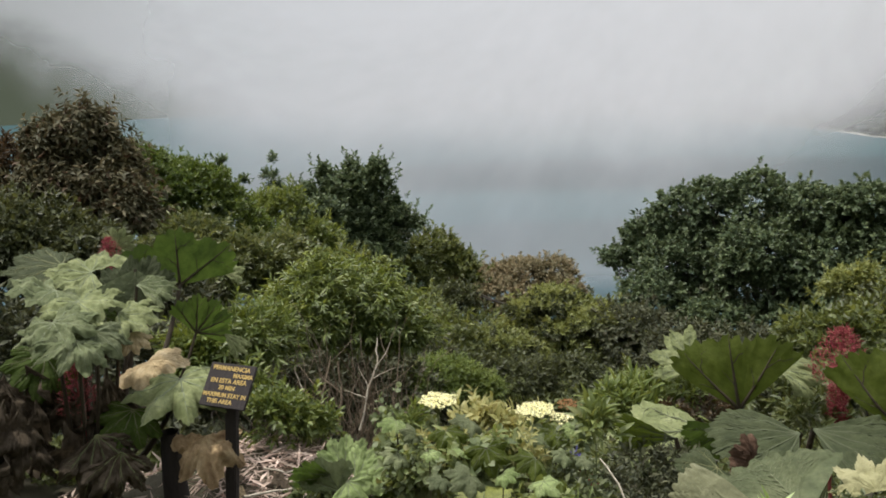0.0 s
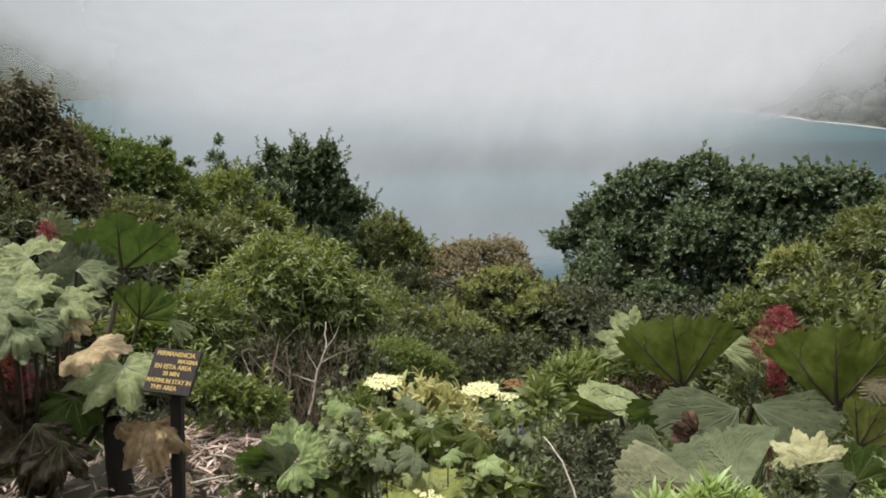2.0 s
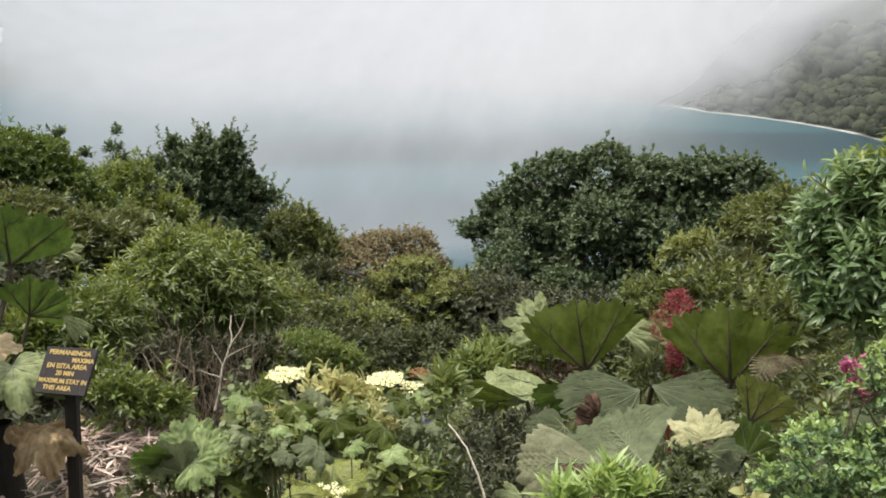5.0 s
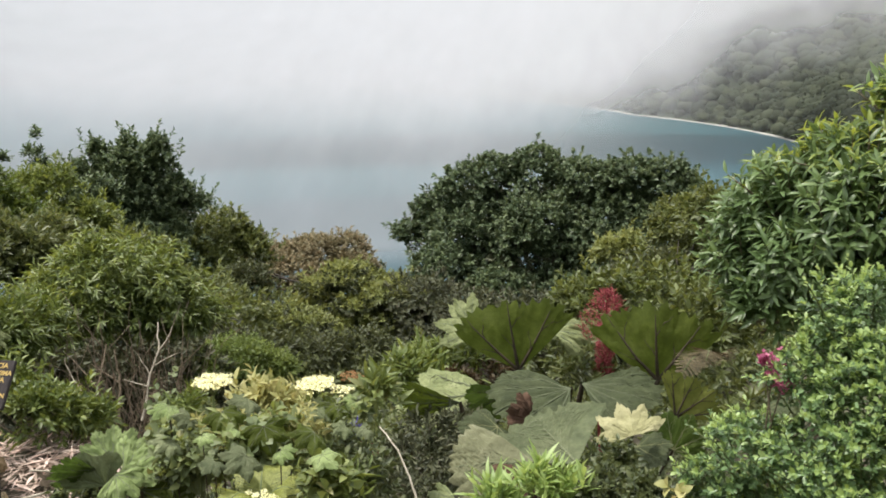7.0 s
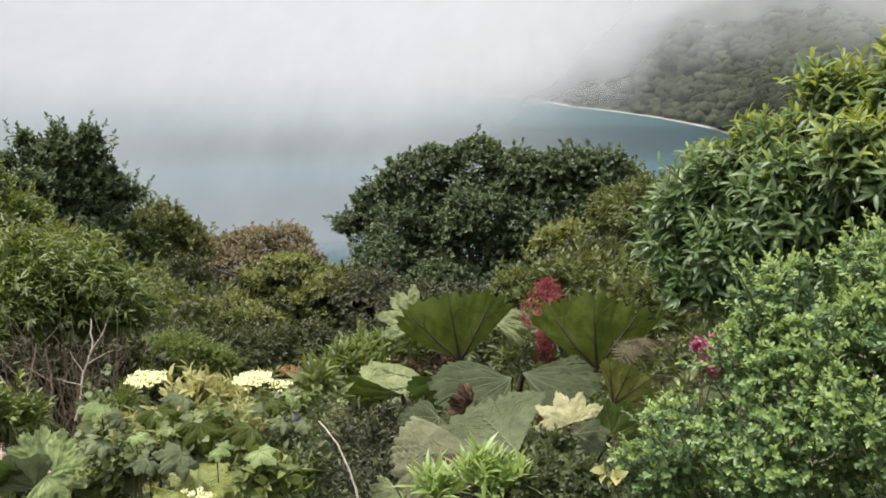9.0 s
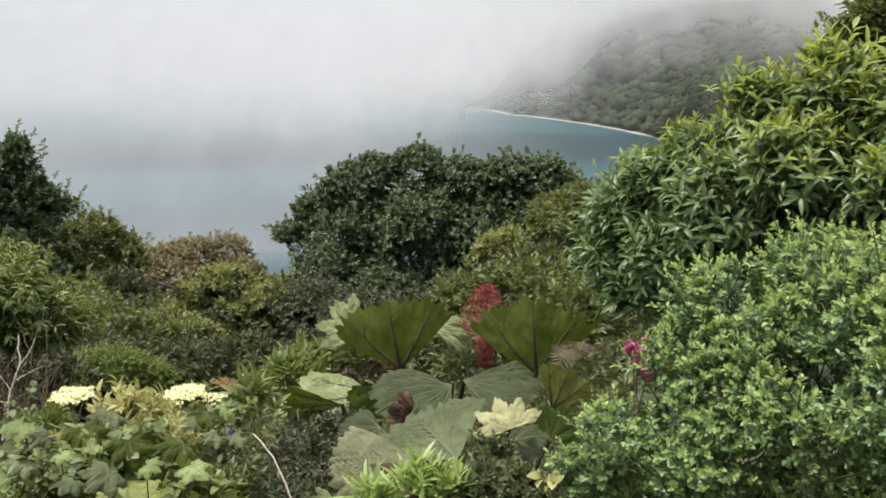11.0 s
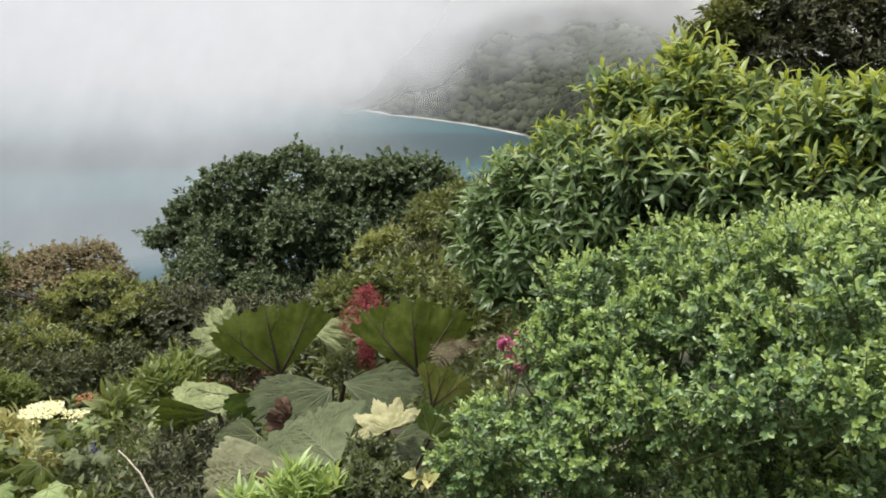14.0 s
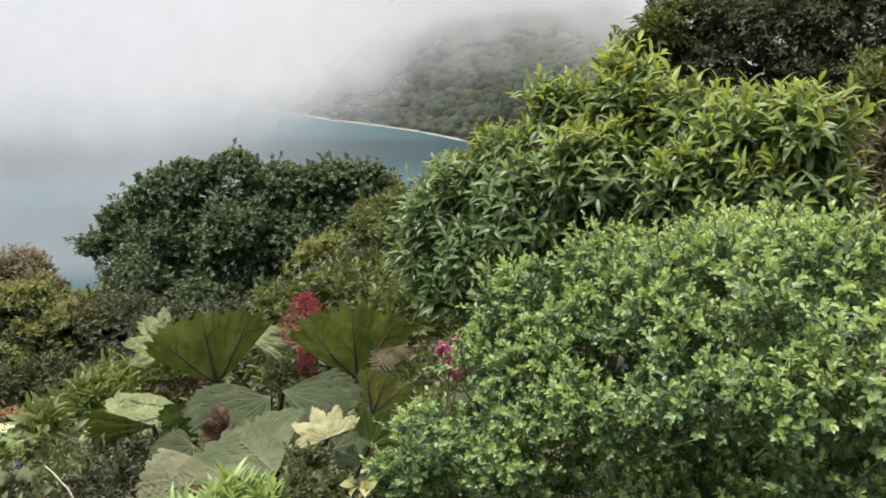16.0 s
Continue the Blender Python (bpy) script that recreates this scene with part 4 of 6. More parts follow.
# ---- thickets that close the bank between the trees ----
THICKETS = []
# dark leaf colours here paint the shade between and under the trees
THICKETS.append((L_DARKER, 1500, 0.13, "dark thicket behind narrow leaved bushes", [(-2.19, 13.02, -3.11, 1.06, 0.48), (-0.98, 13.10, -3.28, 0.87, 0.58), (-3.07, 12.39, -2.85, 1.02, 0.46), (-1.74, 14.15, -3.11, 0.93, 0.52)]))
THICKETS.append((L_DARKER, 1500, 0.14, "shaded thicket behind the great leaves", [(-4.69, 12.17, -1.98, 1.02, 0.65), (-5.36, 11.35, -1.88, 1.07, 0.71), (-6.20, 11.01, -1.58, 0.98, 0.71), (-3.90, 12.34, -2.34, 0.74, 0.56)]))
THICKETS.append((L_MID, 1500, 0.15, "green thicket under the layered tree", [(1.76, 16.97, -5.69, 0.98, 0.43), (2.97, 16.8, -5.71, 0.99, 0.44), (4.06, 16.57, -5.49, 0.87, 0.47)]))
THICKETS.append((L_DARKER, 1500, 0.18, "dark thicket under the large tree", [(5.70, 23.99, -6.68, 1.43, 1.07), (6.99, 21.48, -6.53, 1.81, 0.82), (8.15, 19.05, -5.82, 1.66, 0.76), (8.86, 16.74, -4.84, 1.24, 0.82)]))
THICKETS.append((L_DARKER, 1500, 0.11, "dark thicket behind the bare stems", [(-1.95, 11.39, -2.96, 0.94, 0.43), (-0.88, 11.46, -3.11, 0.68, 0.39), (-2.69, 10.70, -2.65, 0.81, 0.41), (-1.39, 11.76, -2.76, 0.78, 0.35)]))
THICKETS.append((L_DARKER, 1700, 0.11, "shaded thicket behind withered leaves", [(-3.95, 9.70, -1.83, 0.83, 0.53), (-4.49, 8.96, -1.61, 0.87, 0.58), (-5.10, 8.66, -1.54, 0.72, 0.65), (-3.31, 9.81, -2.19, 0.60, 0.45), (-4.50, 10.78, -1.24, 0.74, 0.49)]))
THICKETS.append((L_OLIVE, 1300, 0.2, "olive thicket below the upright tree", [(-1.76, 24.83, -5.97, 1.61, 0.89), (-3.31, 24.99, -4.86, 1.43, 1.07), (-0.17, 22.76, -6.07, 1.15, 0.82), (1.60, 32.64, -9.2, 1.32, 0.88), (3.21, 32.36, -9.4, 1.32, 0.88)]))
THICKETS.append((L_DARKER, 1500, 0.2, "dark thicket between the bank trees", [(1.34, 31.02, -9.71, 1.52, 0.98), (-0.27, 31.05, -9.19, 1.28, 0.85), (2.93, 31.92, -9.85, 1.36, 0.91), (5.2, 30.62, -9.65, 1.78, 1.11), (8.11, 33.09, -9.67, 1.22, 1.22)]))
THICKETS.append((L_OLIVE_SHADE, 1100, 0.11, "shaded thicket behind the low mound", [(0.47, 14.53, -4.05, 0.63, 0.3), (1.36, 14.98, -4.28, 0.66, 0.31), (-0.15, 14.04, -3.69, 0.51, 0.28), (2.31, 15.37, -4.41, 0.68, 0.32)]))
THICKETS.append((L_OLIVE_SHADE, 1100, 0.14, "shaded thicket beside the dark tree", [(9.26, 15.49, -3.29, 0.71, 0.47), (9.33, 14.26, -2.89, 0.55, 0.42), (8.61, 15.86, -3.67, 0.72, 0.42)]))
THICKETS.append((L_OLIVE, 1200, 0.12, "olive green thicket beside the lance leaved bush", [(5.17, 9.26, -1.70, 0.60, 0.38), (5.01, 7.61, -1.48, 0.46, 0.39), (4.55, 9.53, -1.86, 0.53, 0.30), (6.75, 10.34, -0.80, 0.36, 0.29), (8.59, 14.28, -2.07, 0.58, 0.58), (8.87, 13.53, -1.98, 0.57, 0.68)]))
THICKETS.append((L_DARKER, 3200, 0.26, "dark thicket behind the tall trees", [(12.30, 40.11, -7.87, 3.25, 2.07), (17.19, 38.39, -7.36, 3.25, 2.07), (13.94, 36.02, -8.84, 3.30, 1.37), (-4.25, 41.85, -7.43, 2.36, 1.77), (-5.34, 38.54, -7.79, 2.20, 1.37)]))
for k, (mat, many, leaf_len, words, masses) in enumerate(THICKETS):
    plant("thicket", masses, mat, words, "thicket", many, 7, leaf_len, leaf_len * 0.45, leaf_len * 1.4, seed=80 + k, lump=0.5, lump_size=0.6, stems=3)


# ---- undergrowth over the whole bank ----
def undergrowth(near, far, lo, hi, leaf, many, per, length, width, twig, high, seed, label):
    rng = np.random.default_rng(seed)
    a = np.radians(rng.uniform(lo, hi, many))
    r = np.sqrt(rng.uniform(near * near, far * far, many))
    x, y = r * np.sin(a), r * np.cos(a)
    mound = np.array([noise.noise(Vector((u / high / 1.6, w / high / 1.6, seed))) for u, w in zip(x, y)]) * 0.6 + 0.5
    bare = (np.hypot(x - BARE[0], y - BARE[1]) < BARE[2]) | (np.hypot(x + 3.3, y - 6.2) < 1.1)
    h = np.clip(mound, 0.1, 1.2) * high * rng.uniform(0.25, 1.0, many) ** 0.5
    z = ground_z(x, y) + np.where(bare, 0.03, h)
    p = np.stack([x, y, z], 1)[~bare]
    d = unit(rng.normal(0, 0.6, (len(p), 3)) + [0, -0.25, 0.8])
    ob = part("undergrowth", sprigs(p, d, rng, per, length, width, twig, 0.9, 0.3), leaf)
    return tagged(ob, label, "undergrowth", "undergrowth on the bank", "stuff")


BARE = (-1.75, 7.0, 1.45)
undergrowth(0.9, 2.5, 36, 80, L_HERB_DARK, 1300, 6, 0.04, 0.02, 0.07, 0.2, 60, "dark low herbs under the bushes")
undergrowth(2.4, 7.5, -45, 40, L_HERB_DARK, 7000, 6, 0.055, 0.026, 0.09, 0.28, 61, "low mixed green herbs covering the bank")
undergrowth(7, 15, -42, 62, L_MID, 7000, 7, 0.12, 0.05, 0.16, 0.7, 62, "tangled green undergrowth on the bank")
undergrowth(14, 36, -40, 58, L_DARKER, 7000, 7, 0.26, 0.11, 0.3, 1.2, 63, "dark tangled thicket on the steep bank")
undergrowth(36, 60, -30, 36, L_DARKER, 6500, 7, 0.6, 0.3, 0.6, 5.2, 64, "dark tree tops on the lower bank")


def herb(name, blobs, leaf, label, count, per, length, width, twig, seed, **kw):
    return plant(name, blobs, leaf, label, "herb", count, per, length, width, twig, M_HERB_STEM, 5, seed, "foliage", **kw)


# ---- giant rhubarb-like plants ----
def blade(size, spread, lobes, depth, cup, curl, seed, back=0.45, crumple=0.03, pleat=0.07, forks=0):
    """A great lobed leaf: stalk end at the origin, forward +y, upper side +z. Returns the blade and its veins."""
    rng = np.random.default_rng(seed)
    na, ns = (lobes * 18 + 1, 15) if lobes > 1 else (61, 61)
    u = np.linspace(0, 1, na)
    th = np.radians(spread) * (2 * u - 1)
    pos = u * lobes
    off = np.abs(pos - np.floor(pos) - 0.5) * 2
    lobe_len = rng.uniform(0.9, 1.08, lobes + 1)[np.minimum(pos.astype(int), lobes - 1)]
    rim = size * (back + (1 - back) * np.cos(th / 2) ** 2) * (1 - depth * off ** (0.95 if depth > 0.3 else 1.5)) * (0.5 * lobe_len + 0.5)
    bite = (12 if lobes == 1 else 4) * pos
    teeth = (np.abs(((bite + 0.3 * np.sin(bite * 1.25 + seed)) % 1) - 0.5) * 2) ** 1.6
    small = np.abs(((pos * 9) % 1) - 0.5) * 2
    rim = rim * (1 - ((0.11 if forks else 0.075) * teeth + 0.035 * small) * rng.uniform(0.7, 1.2, na))
    s = np.linspace(0.0, 1, ns)
    S, T = np.meshgrid(s, th, indexing="ij")
    RR = S * rim[None]
    x, y = RR * np.sin(T), RR * np.cos(T)
    fold = np.cos(2 * np.pi * (pos - 0.5))[None] * -0.5
    z = cup * RR ** 2 / size + fold * S * (1 - 0.35 * S) * size * pleat - curl * size * S ** 4
    if lobes == 1:
        # ribs leave the midrib in turn and run out to the margin, the blade quilted between them
        a_, lo_, hi_ = np.abs(u - 0.5)[None] + 0 * S, 0 * S, S.copy()
        for _ in range(24):
            q_ = (lo_ + hi_) / 2
            wide_ = (0.5 - 0.42 * q_) * (S - q_) / (1.0 - q_ + 1e-6)
            lo_, hi_ = np.where(wide_ > a_, q_, lo_), np.where(wide_ > a_, hi_, q_)
        side = -np.cos(2 * np.pi * 11 * lo_) * size * 0.012 * np.minimum(1, S * 2)
    else:
        ridge = 2 * np.pi * (S * (9 if lobes < 4 else 6) - off[None] * 2.2)
        side = np.sin(ridge) * size * (0.004 if forks else 0.02) * S * (1 - 0.5 * off[None])
    nz = np.array([noise.fractal(Vector((a / size * 3.0, b / size * 3.0, seed * 3.7)), 0.8, 2.1, 4) for a, b in zip(x.ravel(), y.ravel())]).reshape(x.shape)
    z = z + side + nz * crumple * size * (0.3 + S)

    def at(sv, tv):
        i = sv * (ns - 1)
        j = np.clip(tv, 0, 1) * (na - 1)
        i0, j0 = min(int(i), ns - 2), min(int(j), na - 2)
        fi, fj = i - i0, j - j0
        g = np.stack([x, y, z], -1)
        return (g[i0, j0] * (1 - fi) * (1 - fj) + g[i0 + 1, j0] * fi * (1 - fj) + g[i0, j0 + 1] * (1 - fi) * fj + g[i0 + 1, j0 + 1] * fi * fj)

    v = np.stack([x, y, z], -1).reshape(-1, 3)
    i, j = np.meshgrid(np.arange(ns - 1), np.arange(na - 1), indexing="ij")
    f = np.stack([i * na + j, (i + 1) * na + j, (i + 1) * na + j + 1, i * na + j + 1], -1).reshape(-1, 4)
    ribs = []
    for k in range(lobes):
        c = (k + 0.5) / lobes
        line = np.array([at(q, c) for q in np.linspace(0.0, 0.97, 9)])
        ribs.append(tube(line, np.linspace(0.026 if forks else 0.014, 0.004 if forks else 0.003, 9) * size, 6))
        if lobes == 1:
            for q in range(2, 20):
                q0, sgn = q / 22, (1, -1)[q % 2]
                ribs.append(tube(np.array([at(q0 + (0.98 - q0) * w, 0.5 + sgn * w * (0.48 - 0.42 * q0)) for w in np.linspace(0, 1, 7)]), np.linspace(0.006, 0.002, 7) * size, 5))
            continue
        many = forks or (12 if lobes < 4 else 4)
        for q in range(many):
            q0, sgn = 0.16 + 0.62 * (q + 0.5) / many, (1, -1)[q % 2]
            reach = min(0.95, q0 + 0.28) if lobes < 4 else 0.93
            line = np.array([at(q0 + (reach - q0) * w, c + sgn * w * 0.4 / lobes) for w in np.linspace(0, 1, 5)])
            ribs.append(tube(line, np.linspace(0.009, 0.003, 5) * size * (1.0 if forks else 0.65), 5))
    return (v, f), join(ribs)


def great_leaf(plant_ob, at_point, way, top, size, material, seed, spread=150, lobes=7, depth=0.22, cup=0.25, curl=0.1, crumple=0.03, vein=M_VEIN, stalk=True, name="leaf", label="", back=0.45, pleat=0.07):
    """A leaf of a great-leaved plant with its veins and its stalk. way, top: to the right, away and up as seen from the path."""
    root = np.array(plant_ob.location)
    p = np.asarray(at_point, float)
    a = math.atan2(p[0], p[1])
    turn = np.array([[math.cos(a), math.sin(a), 0], [-math.sin(a), math.cos(a), 0], [0, 0, 1]])
    fy = unit(turn @ np.asarray(way, float))
    nz = np.asarray(turn @ np.asarray(top, float))
    nz = unit(nz - fy * (nz @ fy))
    fx = np.cross(fy, nz)
    M = np.stack([fx, fy, nz], 1)
    (v, f), (vv, vf) = blade(size, spread, lobes, depth, cup, curl, seed, back, crumple, pleat, 2 if vein is M_STALK else 0)
    ob = smooth(part(name, (v @ M.T + p - root, f), material, plant_ob, label))
    smooth(part("veining", (vv @ M.T + p - root, vf), vein, ob))
    if stalk:
        rng = np.random.default_rng(seed)
        g = np.array([0, 0, 0.0]) + rng.normal(0, 0.06, 3) * [1, 1, 0]
        q0, q1 = g, p - root
        s = np.linspace(0, 1, 9)[:, None]
        ctrl = np.array([q1[0] * 0.75, q1[1] * 0.75, q1[2] * 0.45])
        line = (1 - s) ** 2 * q0 + 2 * s * (1 - s) * ctrl + s ** 2 * q1
        smooth(part("stalk", tube(line, np.linspace(0.032, 0.016, 9) * size / 0.5, 8), M_STALK, plant_ob))
    return ob


def rooted(place):
    return (place[0], place[1], float(ground_z(place[0], place[1])))


def flower_spike(name, at_point, high, wide, seed, label, plant_ob=None, low=0.5):
    """A red plume: a stem set round with short side sprays, broad above and narrow below."""
    rng = np.random.default_rng(seed)
    root = np.array(rooted(at_point))
    own = plant_ob or thing(name, root, label, "flower")
    o = np.array(own.location)
    p = np.asarray(at_point, float)
    n = 620
    u = rng.random(n)
    rad = np.where(u > low, 0.95 * (1 - (u - low) / (1 - low)) ** 0.7 + 0.06, 0.24) * wide * 0.5
    a = rng.random(n) * 6.283
    rr = rad * np.sqrt(rng.random(n))
    q = np.stack([rr * np.cos(a), rr * np.sin(a), u * high + 0.12 * rr], 1) + p - [0, 0, high * 0.5]
    d = np.stack([np.cos(a), np.sin(a), np.full(n, 0.7)], 1)
    part("plume", sprigs(q - o, unit(d), rng, 5, high * 0.036, high * 0.011, high * 0.09, 0.7, 0.3), M_RED, own, "dark red plume of tiny flowers")
    line = bend(root - o, p - o + [0, 0, high * 0.45], rng)
    smooth(part("flower_stem", tube(line, np.linspace(0.012, 0.004, 7) * max(1, high * 2), 6), M_RED, own))
    return own


# right-hand plant
gr = thing("umbrella_plant", rooted((1.92, 4.89, -0.87)), "great umbrella-leaved plant with torn grey-green leaves", "plant", "umbrella plants")
UNDER = "upright leaf seen from its dark green underside"
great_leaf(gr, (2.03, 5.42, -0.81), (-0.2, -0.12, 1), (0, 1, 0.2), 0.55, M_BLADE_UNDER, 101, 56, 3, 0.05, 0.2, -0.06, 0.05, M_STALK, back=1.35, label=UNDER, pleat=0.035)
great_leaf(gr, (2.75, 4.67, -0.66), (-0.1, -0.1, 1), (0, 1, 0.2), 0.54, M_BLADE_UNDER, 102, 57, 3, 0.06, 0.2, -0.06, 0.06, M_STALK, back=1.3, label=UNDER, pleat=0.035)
great_leaf(gr, (1.93, 6.06, -0.71), (-0.9, 0.1, 0.12), (-0.05, -0.6, 0.8), 0.42, M_BLADE_PALE, 103, 50, 3, 0.35, 0.1, 0.1, 0.05, M_VEIN_PALE, stalk=False)
great_leaf(gr, (1.87, 6.10, -0.65), (-0.2, 0.3, 0.5), (-0.25, -0.6, 0.7), 0.26, M_BLADE_PALE, 118, 40, 2, 0.35, 0.1, 0.1, 0.05, M_VEIN_PALE, stalk=False)
great_leaf(gr, (2.39, 5.70, -0.63), (0.95, 0.0, -0.05), (0, -0.55, 0.8), 0.34, M_BLADE_PALE, 104, 45, 3, 0.3, 0.1, 0.3, 0.06, M_VEIN_PALE, stalk=False)
great_leaf(gr, (1.66, 4.99, -0.77), (-1, -0.15, 0.0), (-0.05, -0.3, 0.95), 0.64, M_BLADE_PALE, 105, 55, 3, 0.28, 0.06, 0.15, 0.06, M_VEIN_SOFT)
great_leaf(gr, (1.39, 4.76, -0.70), (-1, -0.1, 0.02), (0.0, 0.9, 0.35), 0.42, M_BLADE_UNDER, 106, 30, 3, 0.1, 0.05, 0.05, 0.03, M_VEIN_FAINT, pleat=0.05)
great_leaf(gr, (1.75, 4.78, -0.66), (-0.75, -0.2, -0.42), (0.1, 0.9, 0.2), 0.34, M_BLADE, 107, 42, 3, 0.1, 0.05, 0.05, 0.03, M_VEIN_FAINT, pleat=0.05)
great_leaf(gr, (1.99, 4.39, -0.51), (-0.9, -0.5, -0.1), (0.0, -0.15, 1), 0.55, M_BLADE_GREY, 108, 62, 5, 0.07, 0.06, 0.12, 0.035, M_VEIN_FAINT, label="broad flat dull green leaf", back=0.8)
great_leaf(gr, (2.08, 4.41, -0.5), (0.95, -0.3, 0.0), (0.0, -0.1, 1), 0.5, M_BLADE_GREY, 109, 58, 5, 0.07, 0.05, 0.1, 0.035, M_VEIN_FAINT, back=0.8)
great_leaf(gr, (1.46, 3.1, -0.26), (-0.45, 0.75, 0.06), (-0.05, -0.45, 0.88), 0.5, M_BLADE_DULL, 110, 48, 1, 0.02, 0.05, 0.1, 0.025, M_VEIN_SOFT, pleat=0.05, back=0.7)
great_leaf(gr, (1.18, 2.89, -0.1), (-0.95, -0.12, -0.02), (-0.1, -0.48, 0.86), 0.38, M_BLADE_WARM, 111, 42, 1, 0.02, 0.05, 0.14, 0.03, M_VEIN_SOFT, pleat=0.05, label="pale wrinkled leaf with a torn brown edge", back=0.7)
great_leaf(gr, (1.52, 2.73, 0.05), (-0.3, 0.6, 0.35), (0.0, -0.72, 0.66), 0.185, M_BLADE_YELLOW, 112, 92, 5, 0.36, 0.04, 0.1, 0.08, M_BLADE_YELLOW, label="yellowed lobed leaf", back=0.85, pleat=0.05)
great_leaf(gr, (1.45, 3.7, -0.32), (-0.3, -0.5, 0.5), (0.0, -0.7, 0.5), 0.16, M_DRY_RED, 120, 90, 5, 0.3, 0.2, 0.4, 0.14, M_DRY_RED, False, "dry_leaf", "withered reddish brown leaf")
great_leaf(gr, (0.83, 2.85, -0.2), (-0.7, -0.5, 0.1), (0.0, -0.6, 0.8), 0.13, M_BLADE_PALE, 159, 90, 5, 0.3, 0.1, 0.2, 0.06, M_VEIN_PALE, False)
great_leaf(gr, (2.05, 3.29, -0.20), (0.5, 0.0, 0.75), (0.2, 0.9, 0.3), 0.25, M_BLADE_OLIVE, 113, 55, 4, 0.1, 0.05, 0.0, 0.02, M_STALK, back=1.1, pleat=0.025)
great_leaf(gr, (1.61, 2.85, -0.07), (0.6, -0.6, 0.0), (0.1, -0.6, 0.8), 0.17, M_BLADE_GREY, 114, 110, 5, 0.2, 0.1, 0.1)
great_leaf(gr, (1.78, 2.85, -0.11), (0.3, 0.2, 0.7), (0.1, -0.8, 0.4), 0.18, M_BLADE, 115, 90, 5, 0.2, 0.1, 0.1)
great_leaf(gr, (1.40, 4.03, -0.52), (-0.6, -0.5, -0.25), (-0.1, -0.6, 0.8), 0.24, M_BLADE_GREY, 116, 110, 5, 0.15, 0.1, 0.1)
great_leaf(gr, (1.1, 2.84, -0.11), (-0.2, -0.6, 0.1), (0.0, -0.7, 0.5), 0.15, M_DRY_RED, 117, 100, 5, 0.3, 0.2, 0.5, 0.14, M_DRY_RED, False, "dry_leaf", "withered reddish brown leaf")
great_leaf(gr, (2.07, 2.66, 0.13), (0.3, -0.4, 0.1), (0.0, -0.6, 0.8), 0.12, M_BLADE_GREY, 119, 120, 5, 0.1, 0.1, 0.1)
flower_spike("red_flower_spike", (2.82, 5.61, -0.66), 0.7, 0.54, 121, "tall dark red flower plume of an umbrella plant", low=0.42)

# left-hand plant, larger and partly withered
gl = thing("umbrella_plant", rooted((-3.03, 6.32, -1.41)), "tall umbrella-leaved plant with green and withered leaves", "plant", "umbrella plants")
great_leaf(gl, (-2.65, 7.95, -0.43), (0.0, -0.1, 1), (0, 1, 0.2), 0.6, M_BLADE, 131, 84, 3, 0.16, 0.1, 0.0, 0.05, M_STALK, back=1.35, label="upright leaf seen from its dark green underside", pleat=0.025)
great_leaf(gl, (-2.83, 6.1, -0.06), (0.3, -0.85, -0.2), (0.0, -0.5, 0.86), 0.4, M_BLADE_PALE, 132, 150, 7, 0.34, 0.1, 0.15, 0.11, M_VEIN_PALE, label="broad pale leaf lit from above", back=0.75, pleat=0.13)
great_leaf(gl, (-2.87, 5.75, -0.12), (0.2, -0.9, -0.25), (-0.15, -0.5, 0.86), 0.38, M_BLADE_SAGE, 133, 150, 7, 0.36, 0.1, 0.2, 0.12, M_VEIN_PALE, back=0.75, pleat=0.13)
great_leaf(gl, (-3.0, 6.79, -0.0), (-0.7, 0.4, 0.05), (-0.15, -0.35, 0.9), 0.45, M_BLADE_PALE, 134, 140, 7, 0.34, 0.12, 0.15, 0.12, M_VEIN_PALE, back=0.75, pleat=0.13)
great_leaf(gl, (-3.18, 6.49, -0.07), (-0.4, -0.6, 0.0), (0.15, -0.4, 0.9), 0.42, M_BLADE_SAGE, 150, 140, 7, 0.34, 0.1, 0.12, 0.12, M_VEIN_PALE, back=0.75, pleat=0.13)
great_leaf(gl, (-2.66, 5.63, -0.22), (-0.4, -0.8, -0.35), (0.1, -0.6, 0.8), 0.34, M_BLADE_SAGE, 145, 120, 7, 0.36, 0.1, 0.2, 0.12, M_VEIN_PALE, back=0.75, pleat=0.13)
great_leaf(gl, (-2.58, 5.78, -0.21), (0.5, -0.6, -0.4), (0.25, -0.6, 0.75), 0.3, M_BLADE_DULL, 144, 110, 5, 0.36, 0.1, 0.25, 0.12, M_VEIN_PALE, back=0.75, pleat=0.13)
great_leaf(gl, (-2.61, 6.74, 0.03), (-0.15, -0.35, -0.9), (0.0, -0.85, 0.5), 0.42, M_BLADE_DULL, 151, 60, 1, 0.02, 0.05, 0.1, 0.04, M_VEIN_SOFT, back=0.7)
great_leaf(gl, (-2.54, 6.55, -0.07), (0.96, -0.1, -0.02), (0.0, -0.3, 0.95), 0.36, M_BLADE_SAGE, 152, 60, 5, 0.34, 0.08, 0.2, 0.11, M_VEIN_PALE, back=0.75, pleat=0.1)
great_leaf(gl, (-2.54, 6.12, -0.17), (0.9, -0.4, -0.05), (0.0, -0.3, 0.95), 0.36, M_BLADE_PALE, 153, 80, 5, 0.34, 0.08, 0.2, 0.11, M_VEIN_PALE, back=0.75, pleat=0.1)
great_leaf(gl, (-2.63, 6.08, -0.2), (-0.8, -0.5, -0.08), (0.0, -0.35, 0.93), 0.36, M_BLADE_SAGE, 154, 80, 5, 0.34, 0.08, 0.2, 0.11, M_VEIN_PALE, back=0.75, pleat=0.1)
